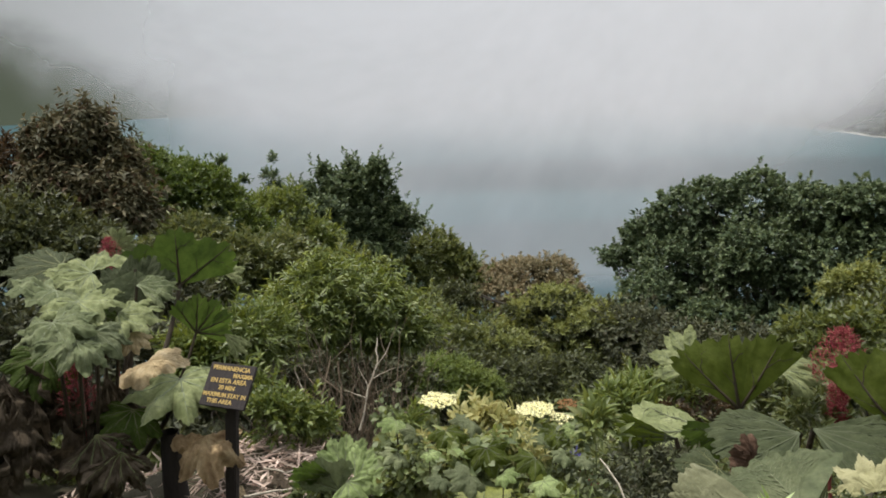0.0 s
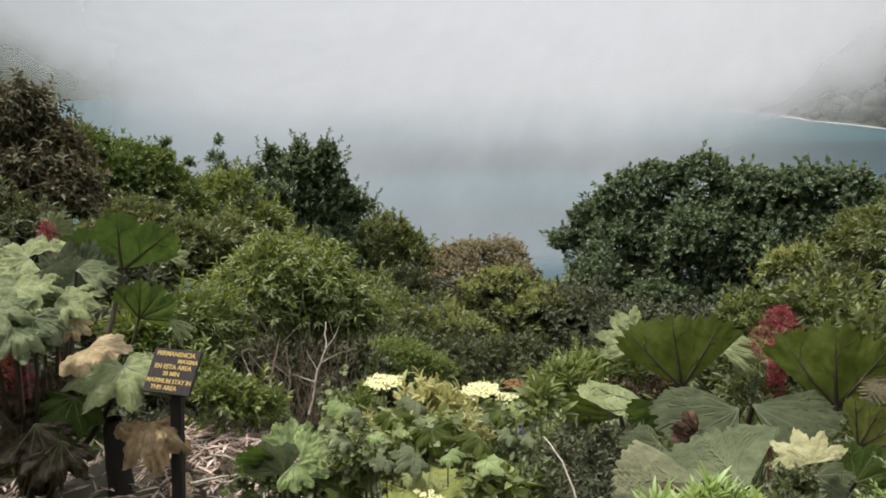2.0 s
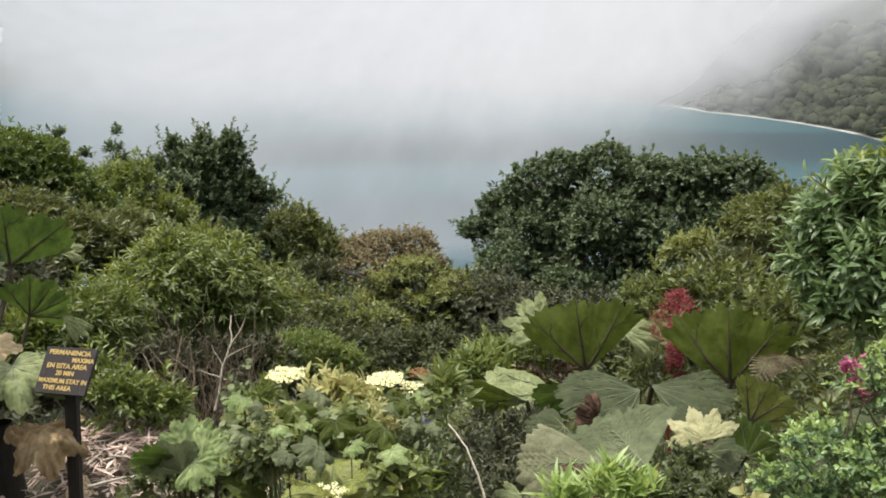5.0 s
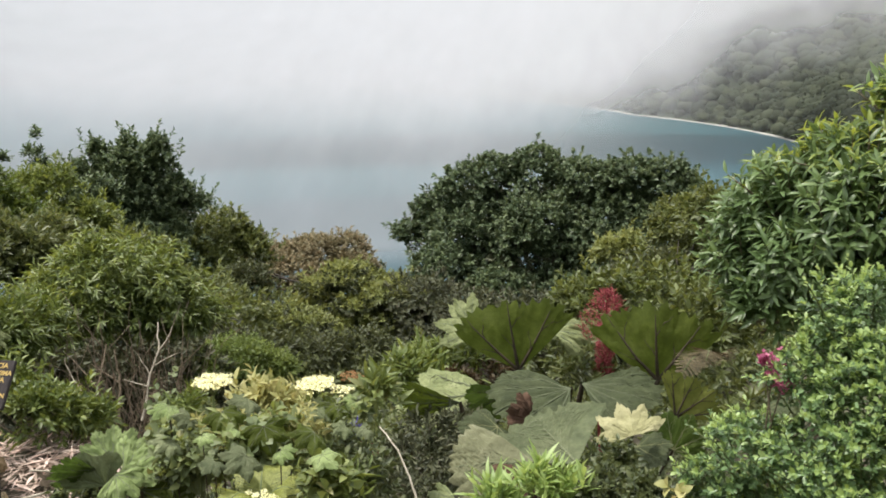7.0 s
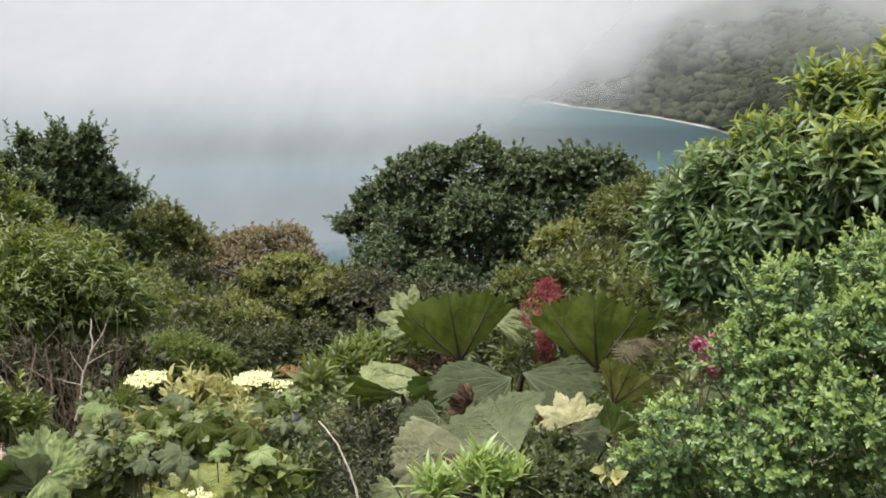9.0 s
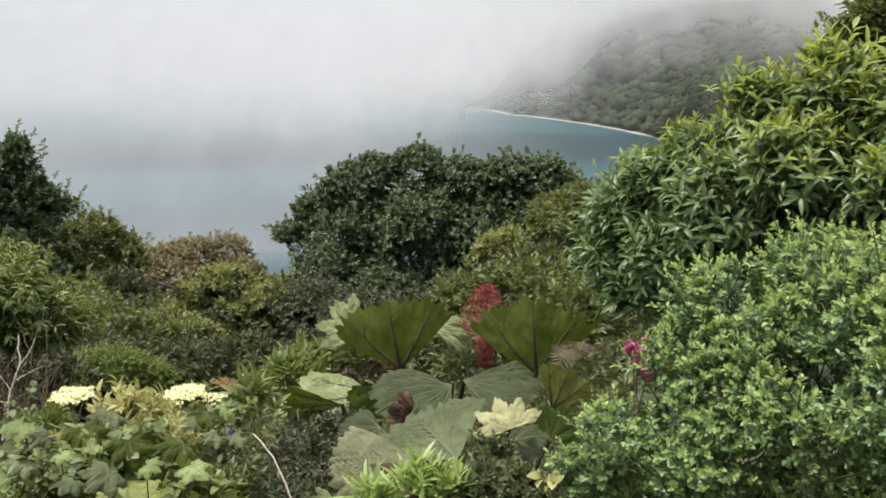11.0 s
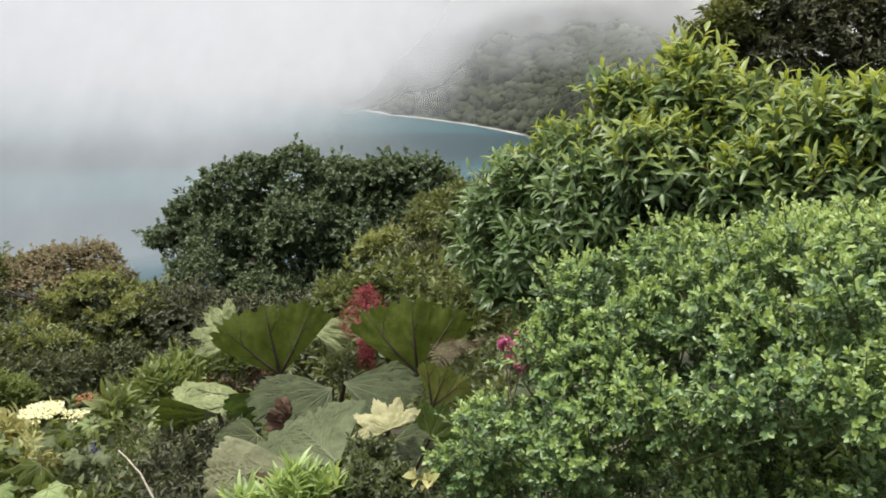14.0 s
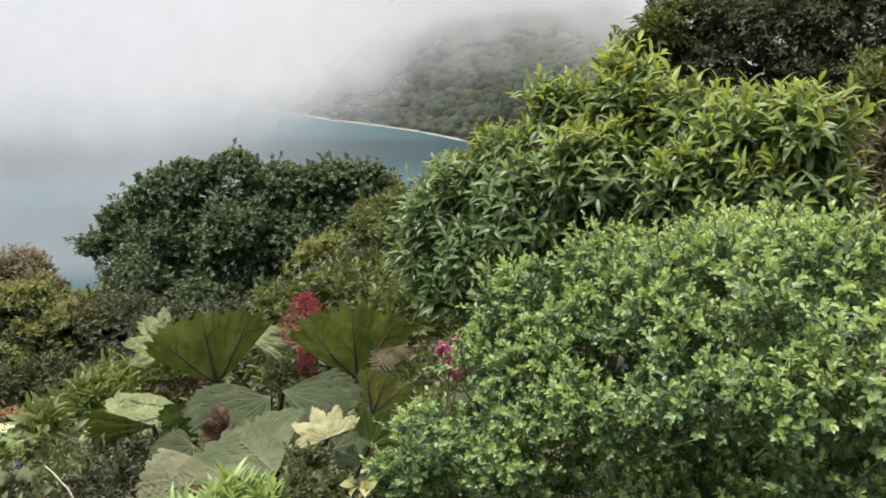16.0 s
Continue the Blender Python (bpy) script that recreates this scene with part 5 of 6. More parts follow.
great_leaf(gl, (-2.43, 6.06, -0.31), (0.1, -0.5, -0.6), (0.0, -0.8, 0.5), 0.2, M_DRY_PALE, 155, 80, 5, 0.3, 0.1, 0.2, 0.1, M_DRY_PALE, False, "dry_leaf", "pale withered leaf hanging from the plant")
great_leaf(gl, (-2.90, 7.40, -0.49), (-0.05, 0.35, 0.7), (-0.15, -0.85, 0.4), 0.52, M_BLADE_GREY, 135, 70, 5, 0.15, 0.1, 0.1, 0.05, M_VEIN_FAINT, back=0.9)
great_leaf(gl, (-3.19, 6.99, -0.36), (0.9, -0.1, 0.2), (0.0, -0.4, 0.9), 0.5, M_BLADE, 148, 90, 7, 0.2, 0.05, 0.2, 0.06)
great_leaf(gl, (-2.22, 6.95, -0.61), (0.35, 0.0, 0.4), (0.0, 0.9, 0.35), 0.36, M_BLADE, 138, 85, 5, 0.14, 0.12, 0.0, 0.03, M_STALK, back=0.9)
great_leaf(gl, (-2.02, 7.10, -0.67), (0.6, -0.4, -0.5), (0.1, -0.6, 0.7), 0.3, M_BLADE_PALE, 139, 30, 3, 0.3, 0.1, 0.2, stalk=False)
great_leaf(gl, (-2.13, 6.16, -0.74), (0.05, -0.9, -0.2), (0.02, -0.38, 0.92), 0.52, M_BLADE_PALE, 140, 150, 7, 0.44, 0.05, 0.25, 0.06, M_VEIN_PALE, label="grey-green leaf with deep pointed lobes", back=0.8, pleat=0.1)
great_leaf(gl, (-2.49, 6.06, -0.94), (-0.4, -0.5, -0.6), (-0.2, -0.7, 0.4), 0.36, M_BLADE, 141, 110, 7, 0.25, 0.1, 0.2, 0.05)
great_leaf(gl, (-2.69, 5.81, -1.03), (0.2, -0.2, -1), (0.0, -0.7, 0.5), 0.5, M_DRY, 142, 70, 5, 0.3, 0.3, 0.35, 0.2)
great_leaf(gl, (-2.45, 5.65, -1.10), (-0.1, -0.2, -1), (0.2, -0.7, 0.4), 0.4, M_DRY, 149, 70, 5, 0.3, 0.3, 0.35, 0.2)
great_leaf(gl, (-3.16, 6.15, -0.50), (-0.2, -0.6, -0.6), (0.1, -0.8, 0.5), 0.4, M_BLADE, 143, 120, 7, 0.25, 0.1, 0.2, 0.05)
great_leaf(gl, (-2.46, 6.40, -0.67), (0.3, -0.6, -0.05), (0.0, -0.5, 0.85), 0.37, M_DRY_PALE, 144, 120, 5, 0.3, 0.05, 0.2, 0.10, M_DRY_PALE, False, "dry_leaf", "cream coloured withered leaf", 0.7)
great_leaf(gl, (-1.92, 6.00, -1.15), (0.0, -0.6, -0.5), (-0.1, -0.6, 0.7), 0.42, M_DRY_TAN, 145, 120, 5, 0.35, 0.1, 0.35, 0.26, M_DRY_TAN, False, "dry_leaf", "crumpled tan withered leaf")
rng = np.random.default_rng(44)
for k in range(22):
    a, b = np.array((-3.41, 5.80, -0.42)), np.array((-2.67, 6.32, -0.68))
    pt = a + (b - a) * rng.random() + [0, rng.uniform(-0.5, 0.3), rng.uniform(-0.75, 0.05)]
    great_leaf(gl, pt, (rng.normal(0, 0.35), rng.normal(-0.2, 0.2), -1), (rng.normal(0, 0.6), -0.9, rng.normal(0.1, 0.3)), rng.uniform(0.3, 0.6), M_DRY, 250 + k, rng.uniform(16, 42), 3, 0.3, rng.uniform(0.0, 0.5), 0.35, 0.24, M_DRY, False, "dry_leaf", "brown withered leaf hanging down")
great_leaf(gl, (-3.35, 8.21, -0.09), (0.3, 0.0, 0.6), (-0.1, -0.8, 0.4), 0.25, M_BLADE_PALE, 156, 80, 5, 0.3, 0.1, 0.1, stalk=False)
great_leaf(gl, (-2.29, 8.28, -0.41), (0.4, 0.0, 0.1), (0.1, -0.7, 0.6), 0.22, M_BLADE_PALE, 157, 60, 3, 0.3, 0.1, 0.2, stalk=False)
great_leaf(gl, (-3.64, 7.63, -0.12), (-0.8, 0.1, 0.05), (0.0, -0.3, 0.95), 0.55, M_BLADE_GREY, 158, 110, 7, 0.2, 0.1, 0.15, 0.06)
flower_spike("red_flower_spike", (-2.93, 6.10, -0.80), 0.55, 0.36, 122, "dark red flower plume among withered leaves", low=0.25)
flower_spike("red_flower_spike", (-3.36, 8.08, -0.15), 0.4, 0.3, 123, "dark red flower plume behind the leaves", low=0.3)

# young plant
gy = thing("umbrella_plant", rooted((-0.6, 3.4, -0.4)), "young umbrella plant with folded bright leaves", "plant", "umbrella plants")
great_leaf(gy, (-0.46, 2.95, 0.0), (-0.4, 0.1, 0.85), (-0.45, -0.75, 0.45), 0.17, M_BLADE_SAGE, 161, 62, 3, 0.16, 0.3, 0.1, 0.08, M_VEIN_PALE, back=0.9, pleat=0.12)
great_leaf(gy, (-0.44, 3.01, 0.06), (0.1, 0.5, 0.5), (0.1, -0.5, 0.85), 0.145, M_BLADE_LIME, 162, 80, 5, 0.22, 0.3, 0.1, 0.09, M_VEIN_PALE, back=0.85, pleat=0.12)
great_leaf(gy, (-0.39, 2.91, 0.07), (0.8, 0.25, 0.3), (-0.2, -0.55, 0.8), 0.155, M_BLADE_LIME, 163, 75, 5, 0.26, 0.25, 0.12, 0.1, M_VEIN_PALE, back=0.85, pleat=0.12)
great_leaf(gy, (-0.41, 2.86, 0.09), (0.45, -0.5, -0.35), (0.1, -0.6, 0.75), 0.125, M_BLADE_LIME, 164, 85, 5, 0.26, 0.1, 0.2, 0.1, M_VEIN_PALE, back=0.85, pleat=0.12)
great_leaf(gy, (-0.48, 2.95, 0.07), (-0.95, -0.1, -0.12), (0.0, 0.8, 0.5), 0.17, M_BLADE, 165, 60, 5, 0.15, 0.2, 0.0, 0.05, M_VEIN_FAINT)
great_leaf(gy, (-0.33, 2.87, 0.01), (0.95, -0.1, -0.05), (0.05, -0.45, 0.85), 0.22, M_BLADE_UNDER, 166, 50, 3, 0.14, 0.1, 0.12, 0.06, M_VEIN_FAINT, back=0.8)
great_leaf(gy, (-0.13, 2.79, 0.0), (-0.1, 0.2, 0.8), (-0.5, -0.7, 0.4), 0.1, M_BLADE_PALE, 167, 50, 3, 0.2, 0.1, 0.2, 0.06, M_VEIN_PALE, stalk=False)
herb("herb", [(-0.61, 3.32, -0.24, 0.18, 0.07), (-0.37, 3.15, -0.20, 0.15, 0.06)], L_HERB_DARK, "dark low leaves under the young plant", 150, 6, 0.045, 0.025, 0.06, 168, low=-0.9, shell=0.8)

# dark stump beside the withered leaves
rng = np.random.default_rng(9)
stump_top = np.array((-2.26, 6.16, -1.18))
stump = thing("stump", rooted(stump_top), "dark rotting stump under the great leaves", "stump")
o = np.array(stump.location)
q = bend((0, 0, -0.15), stump_top - o, rng, wob=0.03)
smooth(part("trunk", tube(q, np.array([0.13, 0.11, 0.1, 0.095, 0.09, 0.085, 0.07]), 12), M_POST, stump))

# ---- the sign ----
sign_at = np.array((-1.70, 5.96, -0.73))
yaw, back = radians(-22), radians(38)
e1 = np.array([math.cos(yaw), math.sin(yaw), 0])
e2 = np.array([-math.sin(yaw) * math.sin(back), math.cos(yaw) * math.sin(back), math.cos(back)])
e3 = np.cross(e1, e2)
SIGN = Matrix(((e1[0], e2[0], e3[0], 0), (e1[1], e2[1], e3[1], 0), (e1[2], e2[2], e3[2], 0), (0, 0, 0, 1)))
sign = thing("notice_sign", rooted(sign_at), "small dark wooden sign with yellow lettering on a post", "sign")
so = np.array(sign.location)
BW, BH, BT = 0.41, 0.345, 0.028


def box(w, h, t, bevel=0.004):
    bm = bmesh.new()
    bmesh.ops.create_cube(bm, size=1.0, matrix=Matrix.Diagonal((w, h, t, 1)))
    bmesh.ops.bevel(bm, geom=bm.edges[:], offset=bevel, segments=2, affect="EDGES")
    return bm


board = part("board", box(BW, BH, BT), M_BOARD, sign)
board.matrix_basis = Matrix.Translation(sign_at - so) @ SIGN
post_h = float(sign_at[2] - so[2]) + 0.35
post = part("post", box(0.095, 0.062, post_h, 0.008), M_POST, sign)
post.matrix_basis = Matrix.Translation(sign_at - so - e3 * (BT * 0.5 + 0.034) + [0, 0, -0.02]) @ pose(0, 0, 0, 0, 4.5, 0) @ pose(0, 0, 0, 0, 0, -22) @ pose(0, 0, -post_h * 0.5)
LINES = (("PERMANENCIA", -0.005, 0.13, 0.05), ("MAXIMA", 0.115, 0.078, 0.046), ("EN ESTA AREA", 0.0, 0.03, 0.05), ("20 MIN", 0.0, -0.022, 0.048), ("MAXIMUM STAY IN", 0.0, -0.08, 0.048), ("THIS AREA", -0.03, -0.13, 0.048))
for text, tx, ty, size in LINES:
    cu = bpy.data.curves.new("lettering", "FONT")
    cu.body, cu.size, cu.extrude, cu.align_x, cu.align_y = text, size, 0.0015, "CENTER", "CENTER"
    cu.offset = 0.0011
    tmp = new("lettering", cu)
    bpy.context.view_layer.update()
    wide = tmp.dimensions[0]
    squash = min(1.0, 0.385 / wide)
    me = bpy.data.meshes.new_from_object(tmp.evaluated_get(bpy.context.evaluated_depsgraph_get()))
    bpy.data.objects.remove(tmp)
    me.materials.clear()
    me.materials.append(M_LETTER)
    word = new("lettering", me)
    word.parent = board
    word.matrix_basis = Matrix.Translation((tx, ty, BT * 0.5 + 0.002)) @ Matrix.Diagonal((squash, 1, 1, 1))
    tagged(word, "yellow painted lettering")


# ---- umbels, herbs, ferns ----
def umbel(at_point, wide, florets, seed, label, rays=30, stem_r=0.008):
    """A flat flower head: stem, spreading rays, and a dome of tiny florets."""
    rng = np.random.default_rng(seed)
    p = np.asarray(at_point, float)
    root = rooted(p + rng.normal(0, 0.06, 3))
    own = thing("umbel_flower", root, label, "flower", "flat flower heads")
    o = np.array(root)
    node = p - o - [0, 0, wide * 0.42]
    smooth(part("stem", tube(bend((0, 0, -0.05), node, rng), np.linspace(stem_r, stem_r * 0.6, 7), 7), M_HERB_STEM, own))
    a = np.arange(rays) * 2.39996
    rr = np.sqrt((np.arange(rays) + 0.5) / rays) * wide * 0.5
    ends = np.stack([rr * np.cos(a), rr * np.sin(a), -0.18 * rr ** 2 / wide + rng.normal(0, wide * 0.02, rays)], 1) + p - o
    part("spoke_frame", join([tube(bend(node, e, rng, -0.06, 0.02, 5), np.linspace(0.0026, 0.0018, 5), 5) for e in ends]), M_HERB_STEM, own)
    k = 90
    base = np.repeat(ends, k, 0)
    d = unit(rng.normal(size=base.shape) * [1, 1, 0.2] + [0, 0, 0.1])
    base = base + d * wide * 0.085 * np.sqrt(rng.random((len(base), 1)))
    s = np.full(len(base), wide * 0.03)
    part("flower_dome", leaves(base, d, rng.normal(size=base.shape) + [0, 0, 1.0], s, s * 0.9, 0.2, 0.0), florets, own)
    return own


umbel((-0.06, 2.88, 0.40), 0.135, M_UMBEL, 171, "cream flat-topped flower head on a green stem")
umbel((0.30, 2.89, 0.345), 0.14, M_UMBEL, 172, "cream flat-topped flower head among herbs")
umbel((0.40, 2.91, 0.30), 0.09, M_UMBEL, 173, "smaller cream flower head beside a larger one", 16)
umbel((0.49, 3.29, 0.19), 0.1, M_UMBEL_OLD, 174, "faded orange-brown flower head", 16)
umbel((0.07, 2.28, 0.26), 0.11, M_UMBEL, 175, "small pale green-yellow flower head low down", 16)
umbel((0.03, 3.01, 0.20), 0.07, L_YELLOW, 176, "unopened greenish flower head", 12)
umbel((-0.24, 3.27, 0.08), 0.09, L_YELLOW, 177, "unopened greenish flower head", 12)


def frond(own, at_point, way, length, material, seed, pairs=20, curl=0.5, wide=0.42):
    """A fern frond: an arching midrib with paired, toothed pinnae."""
    rng = np.random.default_rng(seed)
    o = np.array(own.location)
    p = np.asarray(at_point, float) - o
    w = unit(np.asarray(way, float))
    s = np.linspace(0, 1, pairs + 4)
    line = p + w * (length * s)[:, None] - np.array([0, 0, 1]) * (curl * length * s ** 2.2)[:, None]
    smooth(part("midrib", tube(line, np.linspace(0.004, 0.0012, len(s)), 5), M_HERB_STEM, own))
    tang = unit(np.gradient(line, axis=0))
    up0 = np.array([0, 0, 1.0])
    base, dr, ups, ln, wd = [], [], [], [], []
    for i in range(2, len(s) - 1):
        side = unit(np.cross(tang[i], up0))
        nor = np.cross(side, tang[i])
        plen = length * wide * math.sin(math.pi * min(1, 0.12 + s[i] * 0.92)) ** 0.8 * rng.uniform(0.85, 1.1)
        for sg in (-1, 1):
            pd = unit(side * sg + tang[i] * 0.45 - nor * 0.15)
            cnt = 12
            for q in range(cnt):
                u = (q + 0.5) / cnt
                for s2 in (-1, 1):
                    base.append(line[i] + pd * plen * u)
                    dr.append(unit(np.cross(pd, nor)) * s2 + pd * 0.6)
                    ups.append(nor)
                    ln.append(plen * 0.14 * (1 - u * 0.6))
                    wd.append(plen * 0.095)
    pin = part("pinnae", leaves(np.array(base), np.array(dr), np.array(ups), np.array(ln), np.array(wd), 0.1, 0.1), material, own)
    tagged(pin, kind="stuff")


fern = thing("fern", rooted((0.07, 2.36, 0.17)), "bright green fern among low herbs", "fern", "ferns")
for k, (wy, ln) in enumerate((((-0.9, 0.1, 0.5), 0.2), ((0.4, -0.2, 0.75), 0.22), ((-0.3, -0.3, 0.8), 0.24), ((0.9, 0.1, 0.45), 0.2), ((0.1, 0.6, 0.7), 0.24))):
    frond(fern, (0.07, 2.36, 0.18), wy, ln, L_FERN, 180 + k)
fern = thing("fern", rooted((2.35, 3.61, -0.20)), "withered brown fern curling over", "fern", "ferns")
for k, (wy, ln, cu) in enumerate((((-0.75, -0.2, 1.0), 0.42, 0.95), ((-0.35, -0.3, 1.1), 0.42, 0.9), ((0.2, -0.3, 1.0), 0.34, 0.9), ((-0.9, -0.1, 0.8), 0.34, 1.0))):
    frond(fern, (2.39, 3.52, -0.06), wy, ln, L_FERN_DRY, 190 + k, 13, cu, 0.26)


plant("bush", [(-1.57, 7.23, -1.50, 0.33, 0.27), (-1.90, 7.53, -1.39, 0.23, 0.17), (-1.31, 7.50, -1.75, 0.23, 0.17)],
      L_BAMBOO, "low leafy bush behind the sign", "bush", 560, 6, 0.085, 0.03, 0.12, seed=51, puffs=6, lump=0.7, lump_size=0.25, shell=0.7, low=-0.9, stems=4)
herb("herb", [(-0.21, 3.42, -0.08, 0.13, 0.09)], L_HERB, "clump of broad green leaved herbs", 60, 6, 0.042, 0.03, 0.08, 52, lump=0.3, lump_size=0.2, fine=True, spread=1.1)
herb("herb", [(-0.04, 2.95, 0.09, 0.16, 0.11), (-0.14, 2.85, 0.11, 0.13, 0.11)], L_HERB, "clump of leafy green herbs", 70, 6, 0.036, 0.022, 0.07, 53, lump=0.3, lump_size=0.2, fine=True, spread=1.1)
herb("herb", [(0.20, 2.85, 0.12, 0.18, 0.11), (0.37, 2.85, 0.16, 0.11, 0.11), (0.08, 2.66, 0.18, 0.14, 0.10)], L_HERB, "clump of leafy green herbs", 85, 6, 0.036, 0.017, 0.08, 54, lump=0.3, lump_size=0.2, fine=True, spread=1.0)
herb("herb", [(0.15, 3.10, 0.18, 0.13, 0.05)], L_YELLOW, "yellowed divided leaves among the herbs", 70, 6, 0.055, 0.02, 0.09, 55, fine=True)
herb("herb", [(0.54, 2.97, 0.24, 0.04, 0.05)], L_HERB, "upright herb with a rosette of long leaves", 18, 6, 0.075, 0.022, 0.06, 56, rise=1.0, fine=True)
herb("herb", [(1.49, 6.14, -1.04, 0.23, 0.12), (1.80, 6.28, -1.06, 0.24, 0.12), (1.28, 5.98, -1.01, 0.18, 0.11)], L_BAMBOO, "light green narrow leaved herbs", 300, 7, 0.12, 0.025, 0.1, 57, fine=True, lump=0.3, lump_size=0.3)
herb("herb", [(1.99, 6.15, -1.11, 0.24, 0.08), (1.68, 5.83, -1.03, 0.14, 0.05)], L_REDDISH, "faded pinkish brown flowering herbs", 160, 6, 0.05, 0.025, 0.07, 58)
herb("herb", [(2.65, 6.24, -1.02, 0.35, 0.20), (3.21, 5.97, -1.03, 0.30, 0.20), (2.69, 5.75, -1.03, 0.23, 0.11)], L_MID, "green herbs between the great leaves", 420, 7, 0.09, 0.025, 0.1, 59, fine=True, lump=0.3, lump_size=0.3)
herb("grass_tuft", [(0.77, 2.19, 0.2, 0.06, 0.03), (0.86, 2.1, 0.27, 0.06, 0.04), (0.94, 2.07, 0.26, 0.06, 0.04)], L_BOX_TIP, "tuft of bright green strap-shaped leaves", 70, 6, 0.075, 0.015, 0.06, 66, rise=1.3, spread=0.6, fine=True, shell=0.9)
herb("herb", [(1.05, 2.02, 0.28, 0.08, 0.06), (1.15, 1.96, 0.28, 0.08, 0.06), (1.17, 2.18, 0.27, 0.07, 0.05)], L_HERB_DARK, "low herb with small dark green leaves", 420, 7, 0.022, 0.013, 0.04, 67, fine=True, lump=0.3, lump_size=0.1, shell=0.8)
herb("herb", [(0.14, 3.08, 0.04, 0.14, 0.09), (-0.21, 3.44, -0.12, 0.16, 0.10)], L_HERB, "leafy herbs under the flower heads", 90, 6, 0.038, 0.025, 0.07, 68, fine=True, spread=1.1)
herb("herb", [(1.04, 1.61, 0.50, 0.04, 0.03)], L_YELLOW, "small yellow-green broad leaf cluster", 4, 3, 0.034, 0.024, 0.02, 69, fine=True)
# brush in dark leaves, painting the shade beneath the great leaves
herb("dry_brush", [(1.09, 4.54, -0.94, 0.24, 0.13), (0.91, 4.47, -0.92, 0.17, 0.12), (1.31, 4.58, -1.0, 0.18, 0.13), (1.19, 4.72, -0.87, 0.23, 0.13), (0.91, 4.16, -0.93, 0.19, 0.11), (1.42, 4.76, -0.89, 0.17, 0.11)], L_DARKER, "dry brush under the great leaves with their shade put into its colour", 460, 6, 0.055, 0.02, 0.1, 70, lump=0.4, lump_size=0.2)

KINDS = (
    (L_HERB_GREY, 0.038, 0.03, 0.07, 45, 5, "round", "rounded grey-green leaves"),
    (L_HERB, 0.038, 0.024, 0.06, 50, 6, True, "broad pointed green leaves"),
    (L_BAMBOO, 0.06, 0.011, 0.08, 46, 7, False, "thin grassy leaves"),
    (L_HERB_DARK, 0.03, 0.016, 0.06, 110, 7, False, "small dark green leaves"),
    (L_YELLOW, 0.035, 0.012, 0.07, 46, 7, False, "feathery yellowish leaves"),
    (L_MID, 0.042, 0.022, 0.07, 46, 6, True, "dark green toothed leaves"),
)
CLUMPS = (
    (0, (-0.33, 4.03, -0.19, 0.08, 0.05)), (2, (-0.17, 3.39, 0.09, 0.08, 0.06)), (4, (0.07, 3.09, 0.15, 0.07, 0.05)), (4, (0.17, 3.11, 0.20, 0.07, 0.04)),
    (5, (0.27, 3.26, 0.07, 0.09, 0.05)), (1, (0.34, 2.98, 0.19, 0.07, 0.06)), (1, (0.13, 2.70, 0.27, 0.08, 0.06)), (3, (-0.16, 2.84, 0.10, 0.09, 0.05)),
    (0, (-0.25, 3.15, 0.06, 0.08, 0.05)), (5, (-0.08, 3.18, 0.09, 0.07, 0.06)), (4, (0.24, 2.69, 0.27, 0.07, 0.05)), (4, (-0.01, 2.80, 0.23, 0.06, 0.05)),
)
CLUMPS += (
    (0, (0.48, 3.15, 0.11, 0.07, 0.06)), (3, (0.38, 2.64, 0.19, 0.10, 0.08)), (0, (-0.12, 2.78, 0.15, 0.08, 0.06)), (0, (0.08, 2.60, 0.28, 0.07, 0.05)),
    (5, (0.10, 2.60, 0.22, 0.08, 0.06)), (2, (0.32, 2.35, 0.22, 0.08, 0.07)), (3, (0.40, 2.45, 0.18, 0.10, 0.08)), (1, (0.30, 2.88, 0.10, 0.09, 0.06)),
    (1, (0.26, 2.29, 0.27, 0.07, 0.05)), (0, (-0.14, 3.07, 0.03, 0.07, 0.05)),
)
for k, (kind, mass) in enumerate(CLUMPS):
    mat, ll, lw, tw, many, per, shape, words = KINDS[kind]
    herb("herb", [mass], mat, "herb with " + words + " on the bank", int(many * 0.65), per, ll, lw, tw, 300 + k, fine=shape, lump=0.4, lump_size=0.1, shell=0.8, spread=1.1, low=-0.9)

